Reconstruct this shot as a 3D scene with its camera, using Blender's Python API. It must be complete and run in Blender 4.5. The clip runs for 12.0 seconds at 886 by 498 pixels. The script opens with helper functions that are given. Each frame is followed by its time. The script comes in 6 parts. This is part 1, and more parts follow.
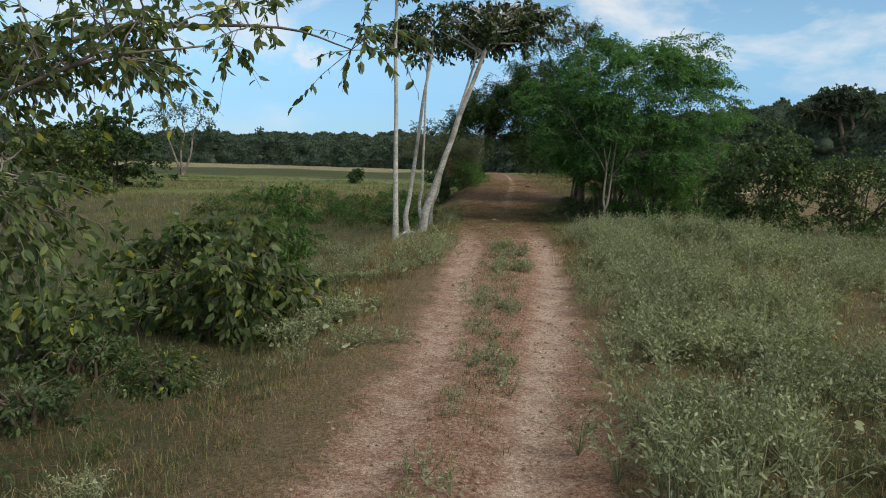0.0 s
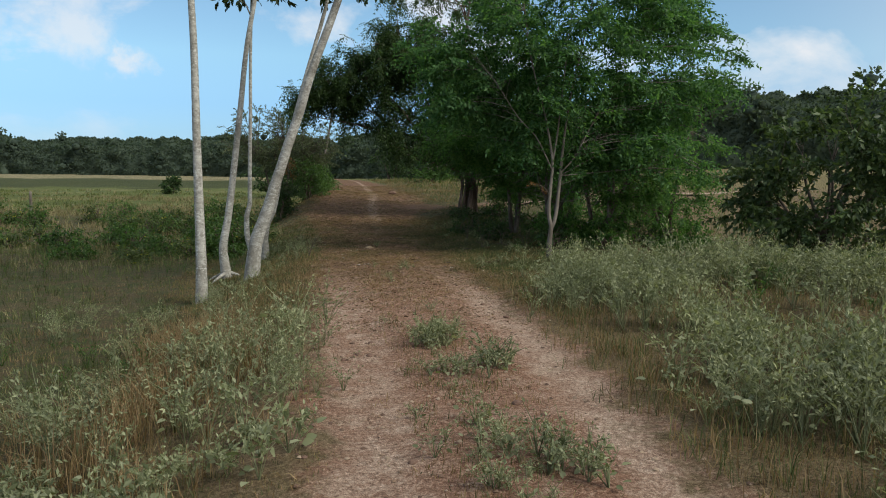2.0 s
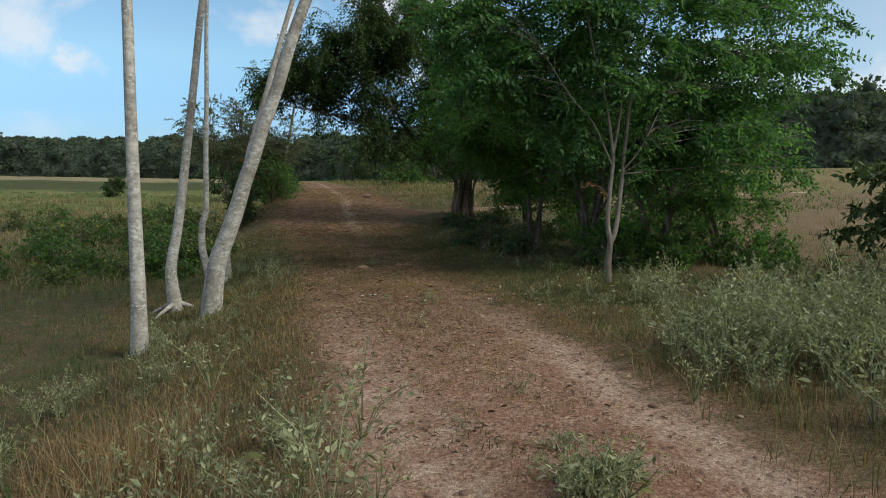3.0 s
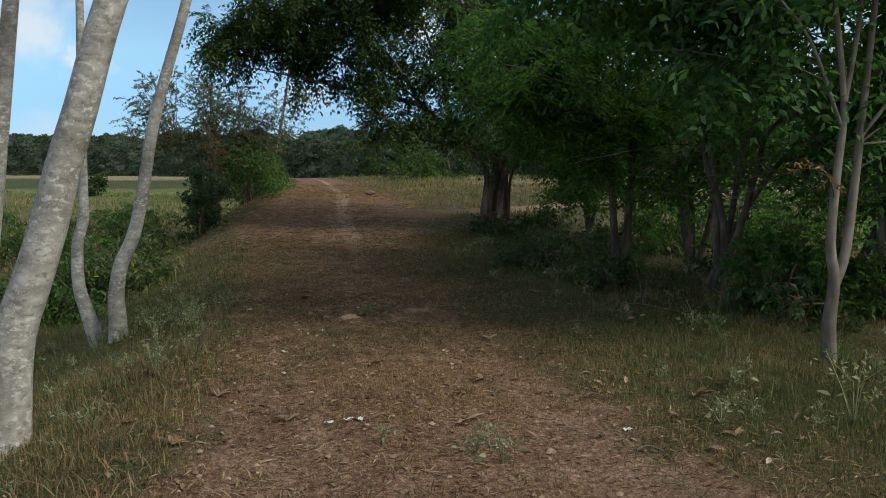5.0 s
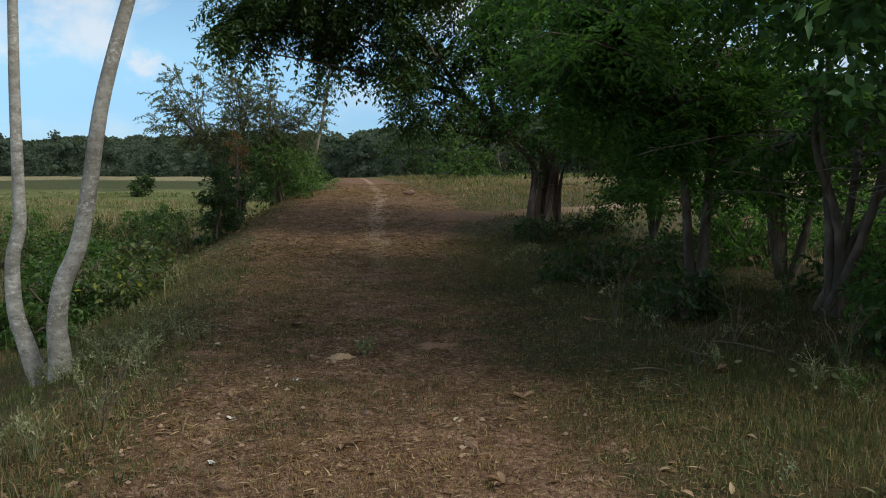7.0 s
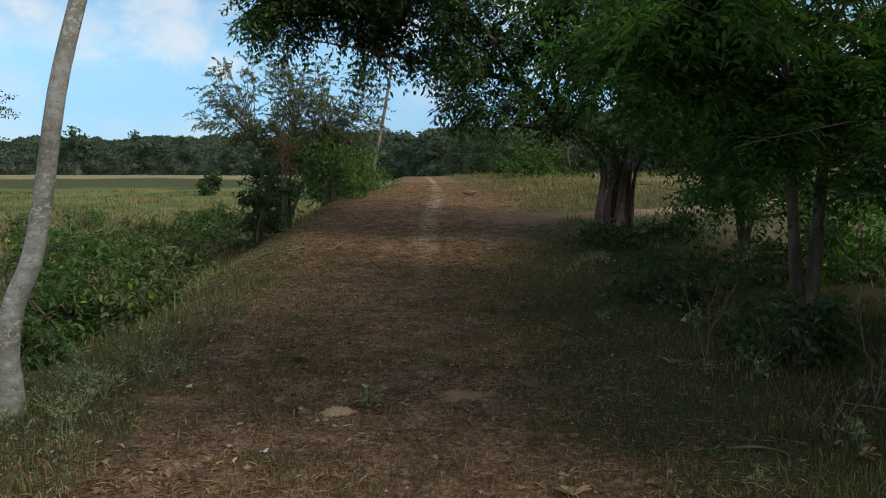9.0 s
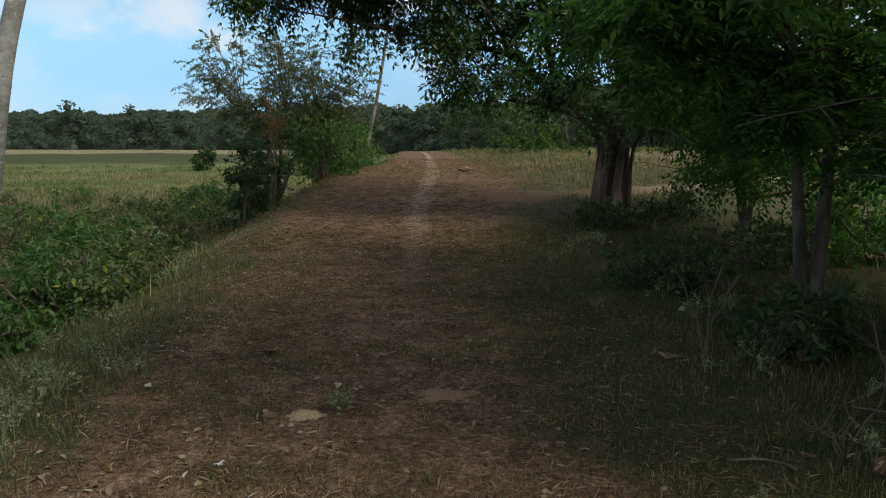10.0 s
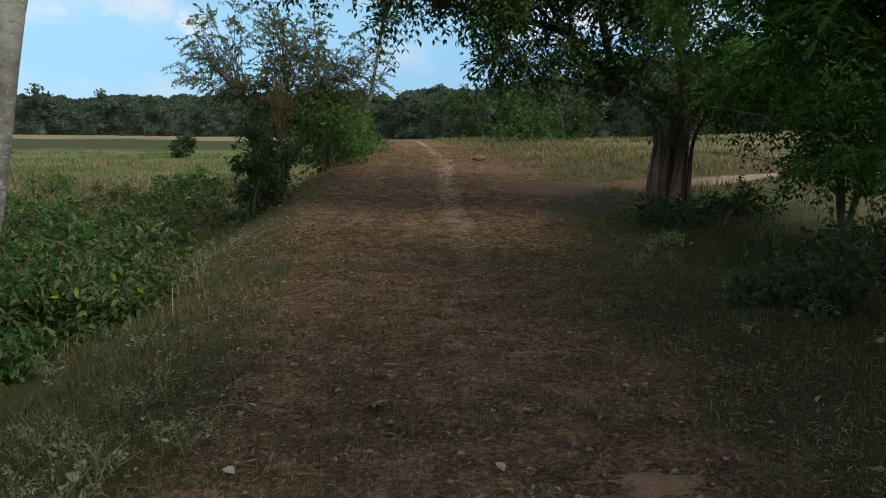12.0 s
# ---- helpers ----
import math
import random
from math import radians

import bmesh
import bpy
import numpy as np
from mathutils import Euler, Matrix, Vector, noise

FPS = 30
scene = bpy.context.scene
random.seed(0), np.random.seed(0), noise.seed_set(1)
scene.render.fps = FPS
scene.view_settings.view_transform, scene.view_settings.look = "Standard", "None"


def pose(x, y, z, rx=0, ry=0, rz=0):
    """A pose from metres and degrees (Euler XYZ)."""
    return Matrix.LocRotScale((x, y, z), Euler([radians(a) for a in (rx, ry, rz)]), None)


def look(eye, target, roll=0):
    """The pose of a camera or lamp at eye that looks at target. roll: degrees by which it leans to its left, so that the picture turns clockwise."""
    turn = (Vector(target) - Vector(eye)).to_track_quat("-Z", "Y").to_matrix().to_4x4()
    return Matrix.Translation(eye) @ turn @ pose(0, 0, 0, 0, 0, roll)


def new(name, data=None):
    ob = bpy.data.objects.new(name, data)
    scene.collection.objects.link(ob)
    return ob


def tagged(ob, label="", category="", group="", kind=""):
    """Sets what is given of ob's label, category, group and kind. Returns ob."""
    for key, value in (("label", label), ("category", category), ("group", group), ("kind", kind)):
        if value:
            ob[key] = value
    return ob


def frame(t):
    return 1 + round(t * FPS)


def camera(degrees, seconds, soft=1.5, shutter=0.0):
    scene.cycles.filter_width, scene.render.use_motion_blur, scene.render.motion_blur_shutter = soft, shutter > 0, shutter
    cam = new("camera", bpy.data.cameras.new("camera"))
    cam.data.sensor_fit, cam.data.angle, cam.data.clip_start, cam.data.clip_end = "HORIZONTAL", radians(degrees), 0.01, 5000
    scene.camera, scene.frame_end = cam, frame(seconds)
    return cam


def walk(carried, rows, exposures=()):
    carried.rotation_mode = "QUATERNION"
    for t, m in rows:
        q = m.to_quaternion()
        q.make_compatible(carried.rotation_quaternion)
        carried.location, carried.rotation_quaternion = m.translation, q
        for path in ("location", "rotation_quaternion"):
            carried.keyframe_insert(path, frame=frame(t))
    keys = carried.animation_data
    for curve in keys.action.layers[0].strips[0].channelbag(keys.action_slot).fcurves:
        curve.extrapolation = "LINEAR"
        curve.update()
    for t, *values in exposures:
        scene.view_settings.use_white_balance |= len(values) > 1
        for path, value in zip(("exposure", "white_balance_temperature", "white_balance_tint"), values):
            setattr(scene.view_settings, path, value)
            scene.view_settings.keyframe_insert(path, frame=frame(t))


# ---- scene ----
cam = camera(59.0, 12.0, 1.0)
PATH = [
    (0, (1.012, 5.522, 2.273), (0.966, 7.509, 2.055), 1.5),
    (0.5, (1.982, 8.357, 2.134), (1.922, 10.345, 1.919), 0.9),
    (1, (1.746, 11.342, 2.028), (1.717, 13.332, 1.823), 0.7),
    (1.5, (0.922, 14.356, 2.056), (1.183, 16.329, 1.858), 0.5),
    (2, (0.534, 17.465, 1.978), (0.898, 19.422, 1.784), 0.6),
    (2.5, (0.272, 20.245, 2.097), (0.806, 22.163, 1.903), 0.3),
    (3, (0.131, 22.193, 1.864), (0.611, 24.126, 1.678), 0.7),
    (3.2, (0.15, 22.93, 1.804), (0.625, 24.863, 1.614), 0.3),
    (4.8, (1.274, 28.632, 1.693), (1.736, 30.568, 1.498), 0.4),
    (5, (1.373, 28.958, 1.669), (1.828, 30.896, 1.475), 0.3),
    (5.5, (1.606, 29.609, 1.654), (1.999, 31.56, 1.458), 0.2),
    (6, (1.821, 30.149, 1.667), (2.184, 32.106, 1.468), -0.0),
    (6.5, (1.984, 30.628, 1.659), (2.333, 32.587, 1.461), 0.0),
    (7, (2.153, 31.067, 1.623), (2.473, 33.031, 1.427), -0.0),
    (7.2, (2.216, 31.261, 1.621), (2.529, 33.227, 1.423), -0.2),
    (8.8, (2.669, 32.522, 1.6), (2.837, 34.505, 1.4), -0.5),
    (9, (2.69, 32.717, 1.61), (2.832, 34.702, 1.411), -0.0),
    (9.5, (2.792, 33.08, 1.635), (2.944, 35.065, 1.437), 0.1),
    (10, (2.858, 33.154, 1.656), (3.003, 35.132, 1.393), 0.0),
    (10.5, (2.681, 33.298, 1.643), (2.834, 35.27, 1.347), -0.1),
    (11, (2.237, 33.817, 1.629), (2.431, 35.786, 1.336), -0.1),
    (11.5, (1.926, 34.418, 1.609), (2.136, 36.386, 1.318), -0.1),
    (12, (1.85, 34.867, 1.612), (2.062, 36.834, 1.321), 0.5),
]
walk(cam, [(t, look(eye, target, roll)) for t, eye, target, roll in PATH])

# ---- sky, sun ----
SUN_ELEV, SUN_AZ = 42.0, 131.0      # degrees; azimuth counted from +y towards +x
world = bpy.data.worlds.new("sky")
scene.world = world
world.use_nodes = True
scene.view_settings.exposure = 0.0


def build_sky():
    nt = world.node_tree
    nd, ln = nt.nodes, nt.links
    bg = nd["Background"]
    sky = nd.new("ShaderNodeTexSky")
    sky.sky_type = "NISHITA"
    sky.sun_disc = False
    sky.sun_elevation = radians(SUN_ELEV)
    sky.sun_rotation = radians(SUN_AZ)
    sky.air_density, sky.dust_density, sky.ozone_density = 1.0, 0.0, 1.2
    sky.altitude = 1500
    co = nd.new("ShaderNodeTexCoord")
    sep = nd.new("ShaderNodeSeparateXYZ")
    ln.new(co.outputs["Generated"], sep.inputs[0])
    up = nd.new("ShaderNodeMath"); up.operation = "MAXIMUM"; up.inputs[1].default_value = 0.0
    ln.new(sep.outputs["Z"], up.inputs[0])
    big = nd.new("ShaderNodeTexNoise")
    big.inputs["Scale"].default_value, big.inputs["Detail"].default_value, big.inputs["Roughness"].default_value = 3.0, 9, 0.58
    big.inputs["Distortion"].default_value = 0.3
    off = nd.new("ShaderNodeVectorMath"); off.operation = "MULTIPLY_ADD"
    off.inputs[1].default_value, off.inputs[2].default_value = (1.0, 1.0, 1.9), (4.3, 1.4, 0.6)
    flat = nd.new("ShaderNodeVectorMath"); flat.operation = "NORMALIZE"
    ln.new(co.outputs["Generated"], flat.inputs[0]); ln.new(flat.outputs[0], off.inputs[0]); ln.new(off.outputs[0], big.inputs["Vector"])
    ramp = nd.new("ShaderNodeValToRGB")
    ramp.color_ramp.elements[0].position, ramp.color_ramp.elements[1].position = 0.49, 0.6
    ln.new(big.outputs["Fac"], ramp.inputs[0])
    # the cumulus over the pasture: heaped puffs, flattened, torn by noise
    nrm = nd.new("ShaderNodeVectorMath"); nrm.operation = "NORMALIZE"
    ln.new(co.outputs["Generated"], nrm.inputs[0])
    fine = nd.new("ShaderNodeTexNoise")
    fine.inputs["Scale"].default_value, fine.inputs["Detail"].default_value, fine.inputs["Roughness"].default_value = 11, 7, 0.62
    ln.new(nrm.outputs[0], fine.inputs["Vector"])
    mixv = nd.new("ShaderNodeVectorMath"); mixv.operation = "MULTIPLY_ADD"
    mixv.inputs[1].default_value = (0.16, 0.16, 0.1)
    ln.new(fine.outputs["Color"], mixv.inputs[0]); ln.new(nrm.outputs[0], mixv.inputs[2])
    sub = nd.new("ShaderNodeVectorMath"); sub.operation = "SUBTRACT"; sub.inputs[1].default_value = (0.08, 0.08, 0.05)
    ln.new(mixv.outputs[0], sub.inputs[0])
    tall = nd.new("ShaderNodeVectorMath"); tall.operation = "MULTIPLY"; tall.inputs[1].default_value = (1, 1, 1.8)
    ln.new(sub.outputs[0], tall.inputs[0])
    heap = ramp.outputs[0]
    for (px, py, pz), size, dense in PUFFS:
        dist = nd.new("ShaderNodeVectorMath"); dist.operation = "DISTANCE"
        d = Vector((px, py, pz)).normalized()
        dist.inputs[1].default_value = (d.x, d.y, d.z * 1.8)
        ln.new(tall.outputs[0], dist.inputs[0])
        puff = nd.new("ShaderNodeMapRange"); puff.interpolation_type = "SMOOTHSTEP"
        puff.inputs["From Min"].default_value, puff.inputs["From Max"].default_value = size, size * 0.25
        puff.inputs["To Max"].default_value = dense
        ln.new(dist.outputs["Value"], puff.inputs["Value"])
        mx = nd.new("ShaderNodeMath"); mx.operation = "MAXIMUM"
        ln.new(heap, mx.inputs[0]); ln.new(puff.outputs[0], mx.inputs[1])
        heap = mx.outputs[0]
    lowc = nd.new("ShaderNodeMapRange"); lowc.interpolation_type = "SMOOTHSTEP"
    lowc.inputs["From Min"].default_value, lowc.inputs["From Max"].default_value = 0.02, 0.15
    lowc.inputs["To Min"].default_value, lowc.inputs["To Max"].default_value = 0.2, 0.9
    ln.new(sep.outputs["Z"], lowc.inputs["Value"])
    mul0 = nd.new("ShaderNodeMath"); mul0.operation = "MULTIPLY"
    ln.new(heap, mul0.inputs[0]); ln.new(lowc.outputs[0], mul0.inputs[1])
    # thin white haze on the sun's side
    dot = nd.new("ShaderNodeVectorMath"); dot.operation = "DOT_PRODUCT"
    dot.inputs[1].default_value = (math.sin(radians(SUN_AZ)), math.cos(radians(SUN_AZ)), 0)
    ln.new(nrm.outputs[0], dot.inputs[0])
    veil = nd.new("ShaderNodeMapRange"); veil.interpolation_type = "SMOOTHSTEP"
    veil.inputs["From Min"].default_value, veil.inputs["From Max"].default_value = -0.25, 0.45
    veil.inputs["To Max"].default_value = 0.78
    ln.new(dot.outputs["Value"], veil.inputs["Value"])
    rest = nd.new("ShaderNodeMath"); rest.operation = "SUBTRACT"; rest.inputs[0].default_value = 1.0
    ln.new(mul0.outputs[0], rest.inputs[1])
    mul = nd.new("ShaderNodeMath"); mul.operation = "MULTIPLY_ADD"
    ln.new(veil.outputs[0], mul.inputs[0]); ln.new(rest.outputs[0], mul.inputs[1]); ln.new(mul0.outputs[0], mul.inputs[2])
    blue = nd.new("ShaderNodeMix"); blue.data_type, blue.blend_type = "RGBA", "MULTIPLY"
    blue.inputs["Factor"].default_value = 1.0
    ln.new(sky.outputs[0], blue.inputs["A"])
    grad = nd.new("ShaderNodeValToRGB")
    grad.color_ramp.elements[0].color, grad.color_ramp.elements[1].color = (0.3, 0.45, 0.68, 1), (1.15, 1.2, 1.08, 1)
    grad.color_ramp.elements[1].position = 0.4
    for at, c in ((0.03, (0.37, 0.52, 0.74)), (0.08, (0.52, 0.7, 0.87)), (0.14, (0.82, 0.99, 0.98))):
        grad.color_ramp.elements.new(at).color = (*c, 1)
    ln.new(up.outputs[0], grad.inputs[0]); ln.new(grad.outputs[0], blue.inputs["B"])
    mix = nd.new("ShaderNodeMix"); mix.data_type = "RGBA"
    ln.new(mul.outputs[0], mix.inputs["Factor"])
    ln.new(blue.outputs["Result"], mix.inputs["A"])
    mix.inputs["B"].default_value = (CLOUD, CLOUD * 1.03, CLOUD * 1.07, 1)
    ln.new(mix.outputs["Result"], bg.inputs["Color"])
    bg.inputs["Strength"].default_value = SKY


SKY, CLOUD = 0.14, 6.0
PUFFS = [((-0.185, 0.975, 0.126), 0.045, 1.0), ((-0.246, 0.958, 0.152), 0.065, 0.75), ((-0.258, 0.949, 0.185), 0.065, 0.7), ((-0.345, 0.926, 0.157), 0.06, 0.45),
         ((-0.44, 0.884, 0.158), 0.075, 0.6), ((-0.42, 0.903, 0.092), 0.065, 0.4), ((-0.49, 0.868, 0.085), 0.06, 0.4), ((0.05, 0.994, 0.09), 0.06, 0.45)]
build_sky()
sun = new("sun", bpy.data.lights.new("sun", "SUN"))
sun.data.energy, sun.data.angle, sun.data.color = 2.9, radians(24), (0.98, 0.95, 0.83)
a, e = radians(SUN_AZ), radians(SUN_ELEV)
sun.matrix_world = look((60 * math.sin(a) * math.cos(e), 60 * math.cos(a) * math.cos(e), 60 * math.sin(e)), (0, 0, 0))


# ---- the lie of the land ----
def smooth(a, b, v):
    k = np.clip((np.asarray(v, float) - a) / (b - a), 0, 1)
    return k * k * (3 - 2 * k)


def track_x(y):
    return np.interp(y, [-60, 0, 10, 15, 20, 25, 30, 37, 43, 50, 57, 70, 84, 130, 500],
                     [-3.5, -0.2, 0.95, 1.5, 1.8, 2.12, 2.3, 2.45, 2.6, 3.3, 4.0, 4.8, 5.3, 6.5, 14])


def track_half(y):
    return np.interp(y, [-60, 10, 20, 26, 31, 36, 43, 50, 57, 66, 84, 110], [1.1, 1.15, 1.3, 1.5, 1.55, 1.45, 1.7, 2.5, 2.5, 1.9, 1.3, 1.2])


def rut_mid(y):
    """The right wheel rut's middle, in half widths of the track."""
    return 0.4 + 0.35 * smooth(11, 22, y)


def bare(s, y):
    """How far wheels have worn the ground; s in half widths from the track's middle."""
    return np.maximum(smooth(0.38, 0.14, np.abs(s - rut_mid(y))), 0.8 * smooth(0.36, 0.12, np.abs(s + 0.66))) * smooth(40, 30, y)


def lump(x, y, s, seed=0.0):
    """Cheap smooth relief, between -1 and 1."""
    return (np.sin(x * s + 1.3 + seed) * np.cos(y * s * 1.17 + 0.4 + seed * 2)
            + np.sin((x + y) * s * 0.63 + 2.1 + seed) * np.cos((x - 0.7 * y) * s * 0.81 + seed)) * 0.5


def land(x, y):
    x, y = np.asarray(x, float), np.asarray(y, float)
    u = x - track_x(y)
    h = track_half(y)
    rise = 0.85 * smooth(42, 59, y) + 0.28 * smooth(59, 84, y) - 0.5 * smooth(92, 150, y)
    fall = smooth(-0.2, 2.8, -u - h)
    low = np.interp(y, [-60, 0, 14, 30, 60, 120, 200], [-0.5, -0.5, -0.5, -0.75, -0.8, -0.1, 0.0])
    z = rise * (1 - fall) + low * fall
    z = z + 0.10 * smooth(0, 4, u - h) + 0.35 * smooth(4, 40, u - h) * smooth(30, 90, y)
    near = smooth(0.0, 1.2, np.abs(u) - h)
    z = z + near * (0.05 * lump(x, y, 1.9) + 0.10 * lump(x, y, 0.55, 3))
    z = z + 0.7 * smooth(118, 136, y) * smooth(3, 9, -u)
    z = z + 2.2 * smooth(30, 75, x) * smooth(62, 110, y)
    z = z - 0.05 * bare(u / h, y) + 0.012 * lump(x, y, 7.0, 1) + 0.006 * lump(x, y, 17.0, 5)
    return z


SPUR = [(6.2, 51.2), (9.3, 52.0), (13.0, 53.0), (17.0, 55.0), (24.0, 59.0), (40.0, 68.0)]


def spur(x, y):
    """Distance from the side path, in half widths of it."""
    best = np.full(np.shape(x), 1e6)
    for (ax, ay), (bx, by) in zip(SPUR[:-1], SPUR[1:]):
        t = np.clip(((x - ax) * (bx - ax) + (y - ay) * (by - ay)) / ((bx - ax) ** 2 + (by - ay) ** 2), 0, 1)
        best = np.minimum(best, np.hypot(x - ax - t * (bx - ax), y - ay - t * (by - ay)))
    return best / np.interp(x, [5, 8, 11, 40], [1.3, 1.0, 0.36, 0.5])


# ---- materials ----
def nodes_of(name):
    m = bpy.data.materials.new(name)
    m.use_nodes = True
    return m, m.node_tree.nodes, m.node_tree.links, m.node_tree.nodes["Principled BSDF"]


def noise_node(nd, ln, scale, detail=4, rough=0.6, vec=None):
    n = nd.new("ShaderNodeTexNoise")
    n.inputs["Scale"].default_value, n.inputs["Detail"].default_value, n.inputs["Roughness"].default_value = scale, detail, rough
    if vec is not None:
        ln.new(vec, n.inputs["Vector"])
    return n


def ramp_node(nd, ln, fac, stops):
    r = nd.new("ShaderNodeValToRGB")
    el = r.color_ramp.elements
    while len(el) < len(stops):
        el.new(0.5)
    for k, (p, c) in zip(el, stops):
        k.position, k.color = p, (*c, 1) if len(c) == 3 else c
    ln.new(fac, r.inputs[0])
    return r


def mix_node(nd, ln, fac, a, b, blend="MIX"):
    m = nd.new("ShaderNodeMix")
    m.data_type, m.blend_type = "RGBA", blend
    if isinstance(fac, float):
        m.inputs["Factor"].default_value = fac
    else:
        ln.new(fac, m.inputs["Factor"])
    for key, v in (("A", a), ("B", b)):
        if isinstance(v, tuple):
            m.inputs[key].default_value = (*v, 1)
        else:
            ln.new(v, m.inputs[key])
    return m.outputs["Result"]


def math_node(nd, ln, op, a, b=0.0, clamp=False):
    m = nd.new("ShaderNodeMath")
    m.operation, m.use_clamp = op, clamp
    for k, v in enumerate((a, b)):
        if isinstance(v, (int, float)):
            m.inputs[k].default_value = v
        else:
            ln.new(v, m.inputs[k])
    return m.outputs[0]


def step_node(nd, ln, v, lo, hi):
    m = nd.new("ShaderNodeMapRange")
    m.interpolation_type = "SMOOTHSTEP"
    m.inputs["From Min"].default_value, m.inputs["From Max"].default_value = lo, hi
    ln.new(v, m.inputs["Value"])
    return m.outputs[0]


def bump_node(nd, ln, height, strength, distance, bsdf):
    b = nd.new("ShaderNodeBump")
    b.inputs["Strength"].default_value, b.inputs["Distance"].default_value = strength, distance
    ln.new(height, b.inputs["Height"])
    ln.new(b.outputs[0], bsdf.inputs["Normal"])


def leaf_material(name, dark, mid, light, odd=None, gloss=0.45, thin=0.35):
    """Leaves: each one a shade of its own, patches of tone over the crown, light through the blade."""
    m, nd, ln, b = nodes_of(name)
    geo = nd.new("ShaderNodeNewGeometry")
    stops = [(0.0, dark), (0.45, mid), (0.9, light)]
    if odd:
        stops += [(0.955, light), (0.965, odd)]
    col = ramp_node(nd, ln, geo.outputs["Random Per Island"], stops)
    big = noise_node(nd, ln, 0.9, 3, 0.6, geo.outputs["Position"])
    tone = ramp_node(nd, ln, big.outputs["Fac"], [(0.3, (0.72, 0.74, 0.7)), (0.7, (1.2, 1.18, 1.05))])
    c = mix_node(nd, ln, 1.0, col.outputs[0], tone.outputs[0], "MULTIPLY")
    ln.new(c, b.inputs["Base Color"])
    b.inputs["Roughness"].default_value = gloss
    b.inputs["Specular IOR Level"].default_value = 0.35
    tr = nd.new("ShaderNodeBsdfTranslucent")
    warm = mix_node(nd, ln, 1.0, c, (1.25, 1.3, 0.6), "MULTIPLY")
    ln.new(warm, tr.inputs["Color"])
    ms = nd.new("ShaderNodeMixShader")
    ms.inputs[0].default_value = thin
    ln.new(b.outputs[0], ms.inputs[1]); ln.new(tr.outputs[0], ms.inputs[2])
    ln.new(ms.outputs[0], nd["Material Output"].inputs[0])
    return m


def bark_material(name, a, b_, c, rings=0.0, scale=9.0):
    m, nd, ln, b = nodes_of(name)
    co = nd.new("ShaderNodeTexCoord")
    mp = nd.new("ShaderNodeMapping")
    mp.inputs["Scale"].default_value = (1, 1, 1.5) if rings else (1, 1, 0.25)
    ln.new(co.outputs["Object"], mp.inputs[0])
    n1 = noise_node(nd, ln, scale, 6, 0.65, mp.outputs[0])
    n2 = noise_node(nd, ln, scale * 0.22, 4, 0.6, co.outputs["Object"])
    n3 = noise_node(nd, ln, scale * 5, 3, 0.6, co.outputs["Object"])
    col = ramp_node(nd, ln, n1.outputs["Fac"], [(0.3, a), (0.52, b_), (0.72, c)])
    blot = ramp_node(nd, ln, n2.outputs["Fac"], [(0.35, (0.62, 0.6, 0.56)), (0.62, (1.12, 1.12, 1.12))])
    cc = mix_node(nd, ln, 1.0, col.outputs[0], blot.outputs[0], "MULTIPLY")
    h = n1.outputs["Fac"]
    if rings:
        w = nd.new("ShaderNodeTexWave")
        w.wave_type, w.bands_direction = "BANDS", "Z"
        w.inputs["Scale"].default_value, w.inputs["Distortion"].default_value = rings, 6.0
        w.inputs["Detail"].default_value, w.inputs["Detail Scale"].default_value = 3, 2.2
        ln.new(co.outputs["Object"], w.inputs["Vector"])
        band = ramp_node(nd, ln, w.outputs["Fac"], [(0.0, (0.62, 0.6, 0.58)), (0.14, (1, 1, 1))])
        cc = mix_node(nd, ln, 0.22, cc, band.outputs[0], "MULTIPLY")
        lich = ramp_node(nd, ln, n3.outputs["Fac"], [(0.60, (0, 0, 0)), (0.68, (1, 1, 1))])
        cc = mix_node(nd, ln, math_node(nd, ln, "MULTIPLY", lich.outputs[0], 0.55), cc, (0.72, 0.7, 0.64))
        n4 = noise_node(nd, ln, scale * 2.1, 3, 0.55, mp.outputs[0])
        n5 = noise_node(nd, ln, scale * 0.35, 2, 0.5, co.outputs["Object"])
        spots = math_node(nd, ln, "MULTIPLY", step_node(nd, ln, n4.outputs["Fac"], 0.55, 0.62), step_node(nd, ln, n5.outputs["Fac"], 0.4, 0.6))
        cc = mix_node(nd, ln, math_node(nd, ln, "MULTIPLY", spots, 0.7), cc, (0.66, 0.66, 0.62))
        scars = step_node(nd, ln, n4.outputs["Fac"], 0.4, 0.33)
        cc = mix_node(nd, ln, math_node(nd, ln, "MULTIPLY", scars, 0.6), cc, (0.15, 0.14, 0.12))
        h = math_node(nd, ln, "ADD", n1.outputs["Fac"], math_node(nd, ln, "MULTIPLY", w.outputs["Fac"], 0.5))
    ln.new(cc, b.inputs["Base Color"])
    b.inputs["Roughness"].default_value = 0.85
    b.inputs["Specular IOR Level"].default_value = 0.2
    bump_node(nd, ln, h, 0.25 if rings else 0.5, 0.012, b)
    return m


def plain_material(name, a, b_, scale=20.0, rough=0.85, bump=0.3):
    m, nd, ln, b = nodes_of(name)
    co = nd.new("ShaderNodeTexCoord")
    n = noise_node(nd, ln, scale, 5, 0.65, co.outputs["Object"])
    col = ramp_node(nd, ln, n.outputs["Fac"], [(0.3, a), (0.7, b_)])
    ln.new(col.outputs[0], b.inputs["Base Color"])
    b.inputs["Roughness"].default_value = rough
    b.inputs["Specular IOR Level"].default_value = 0.2
    bump_node(nd, ln, n.outputs["Fac"], bump, 0.01, b)
    return m


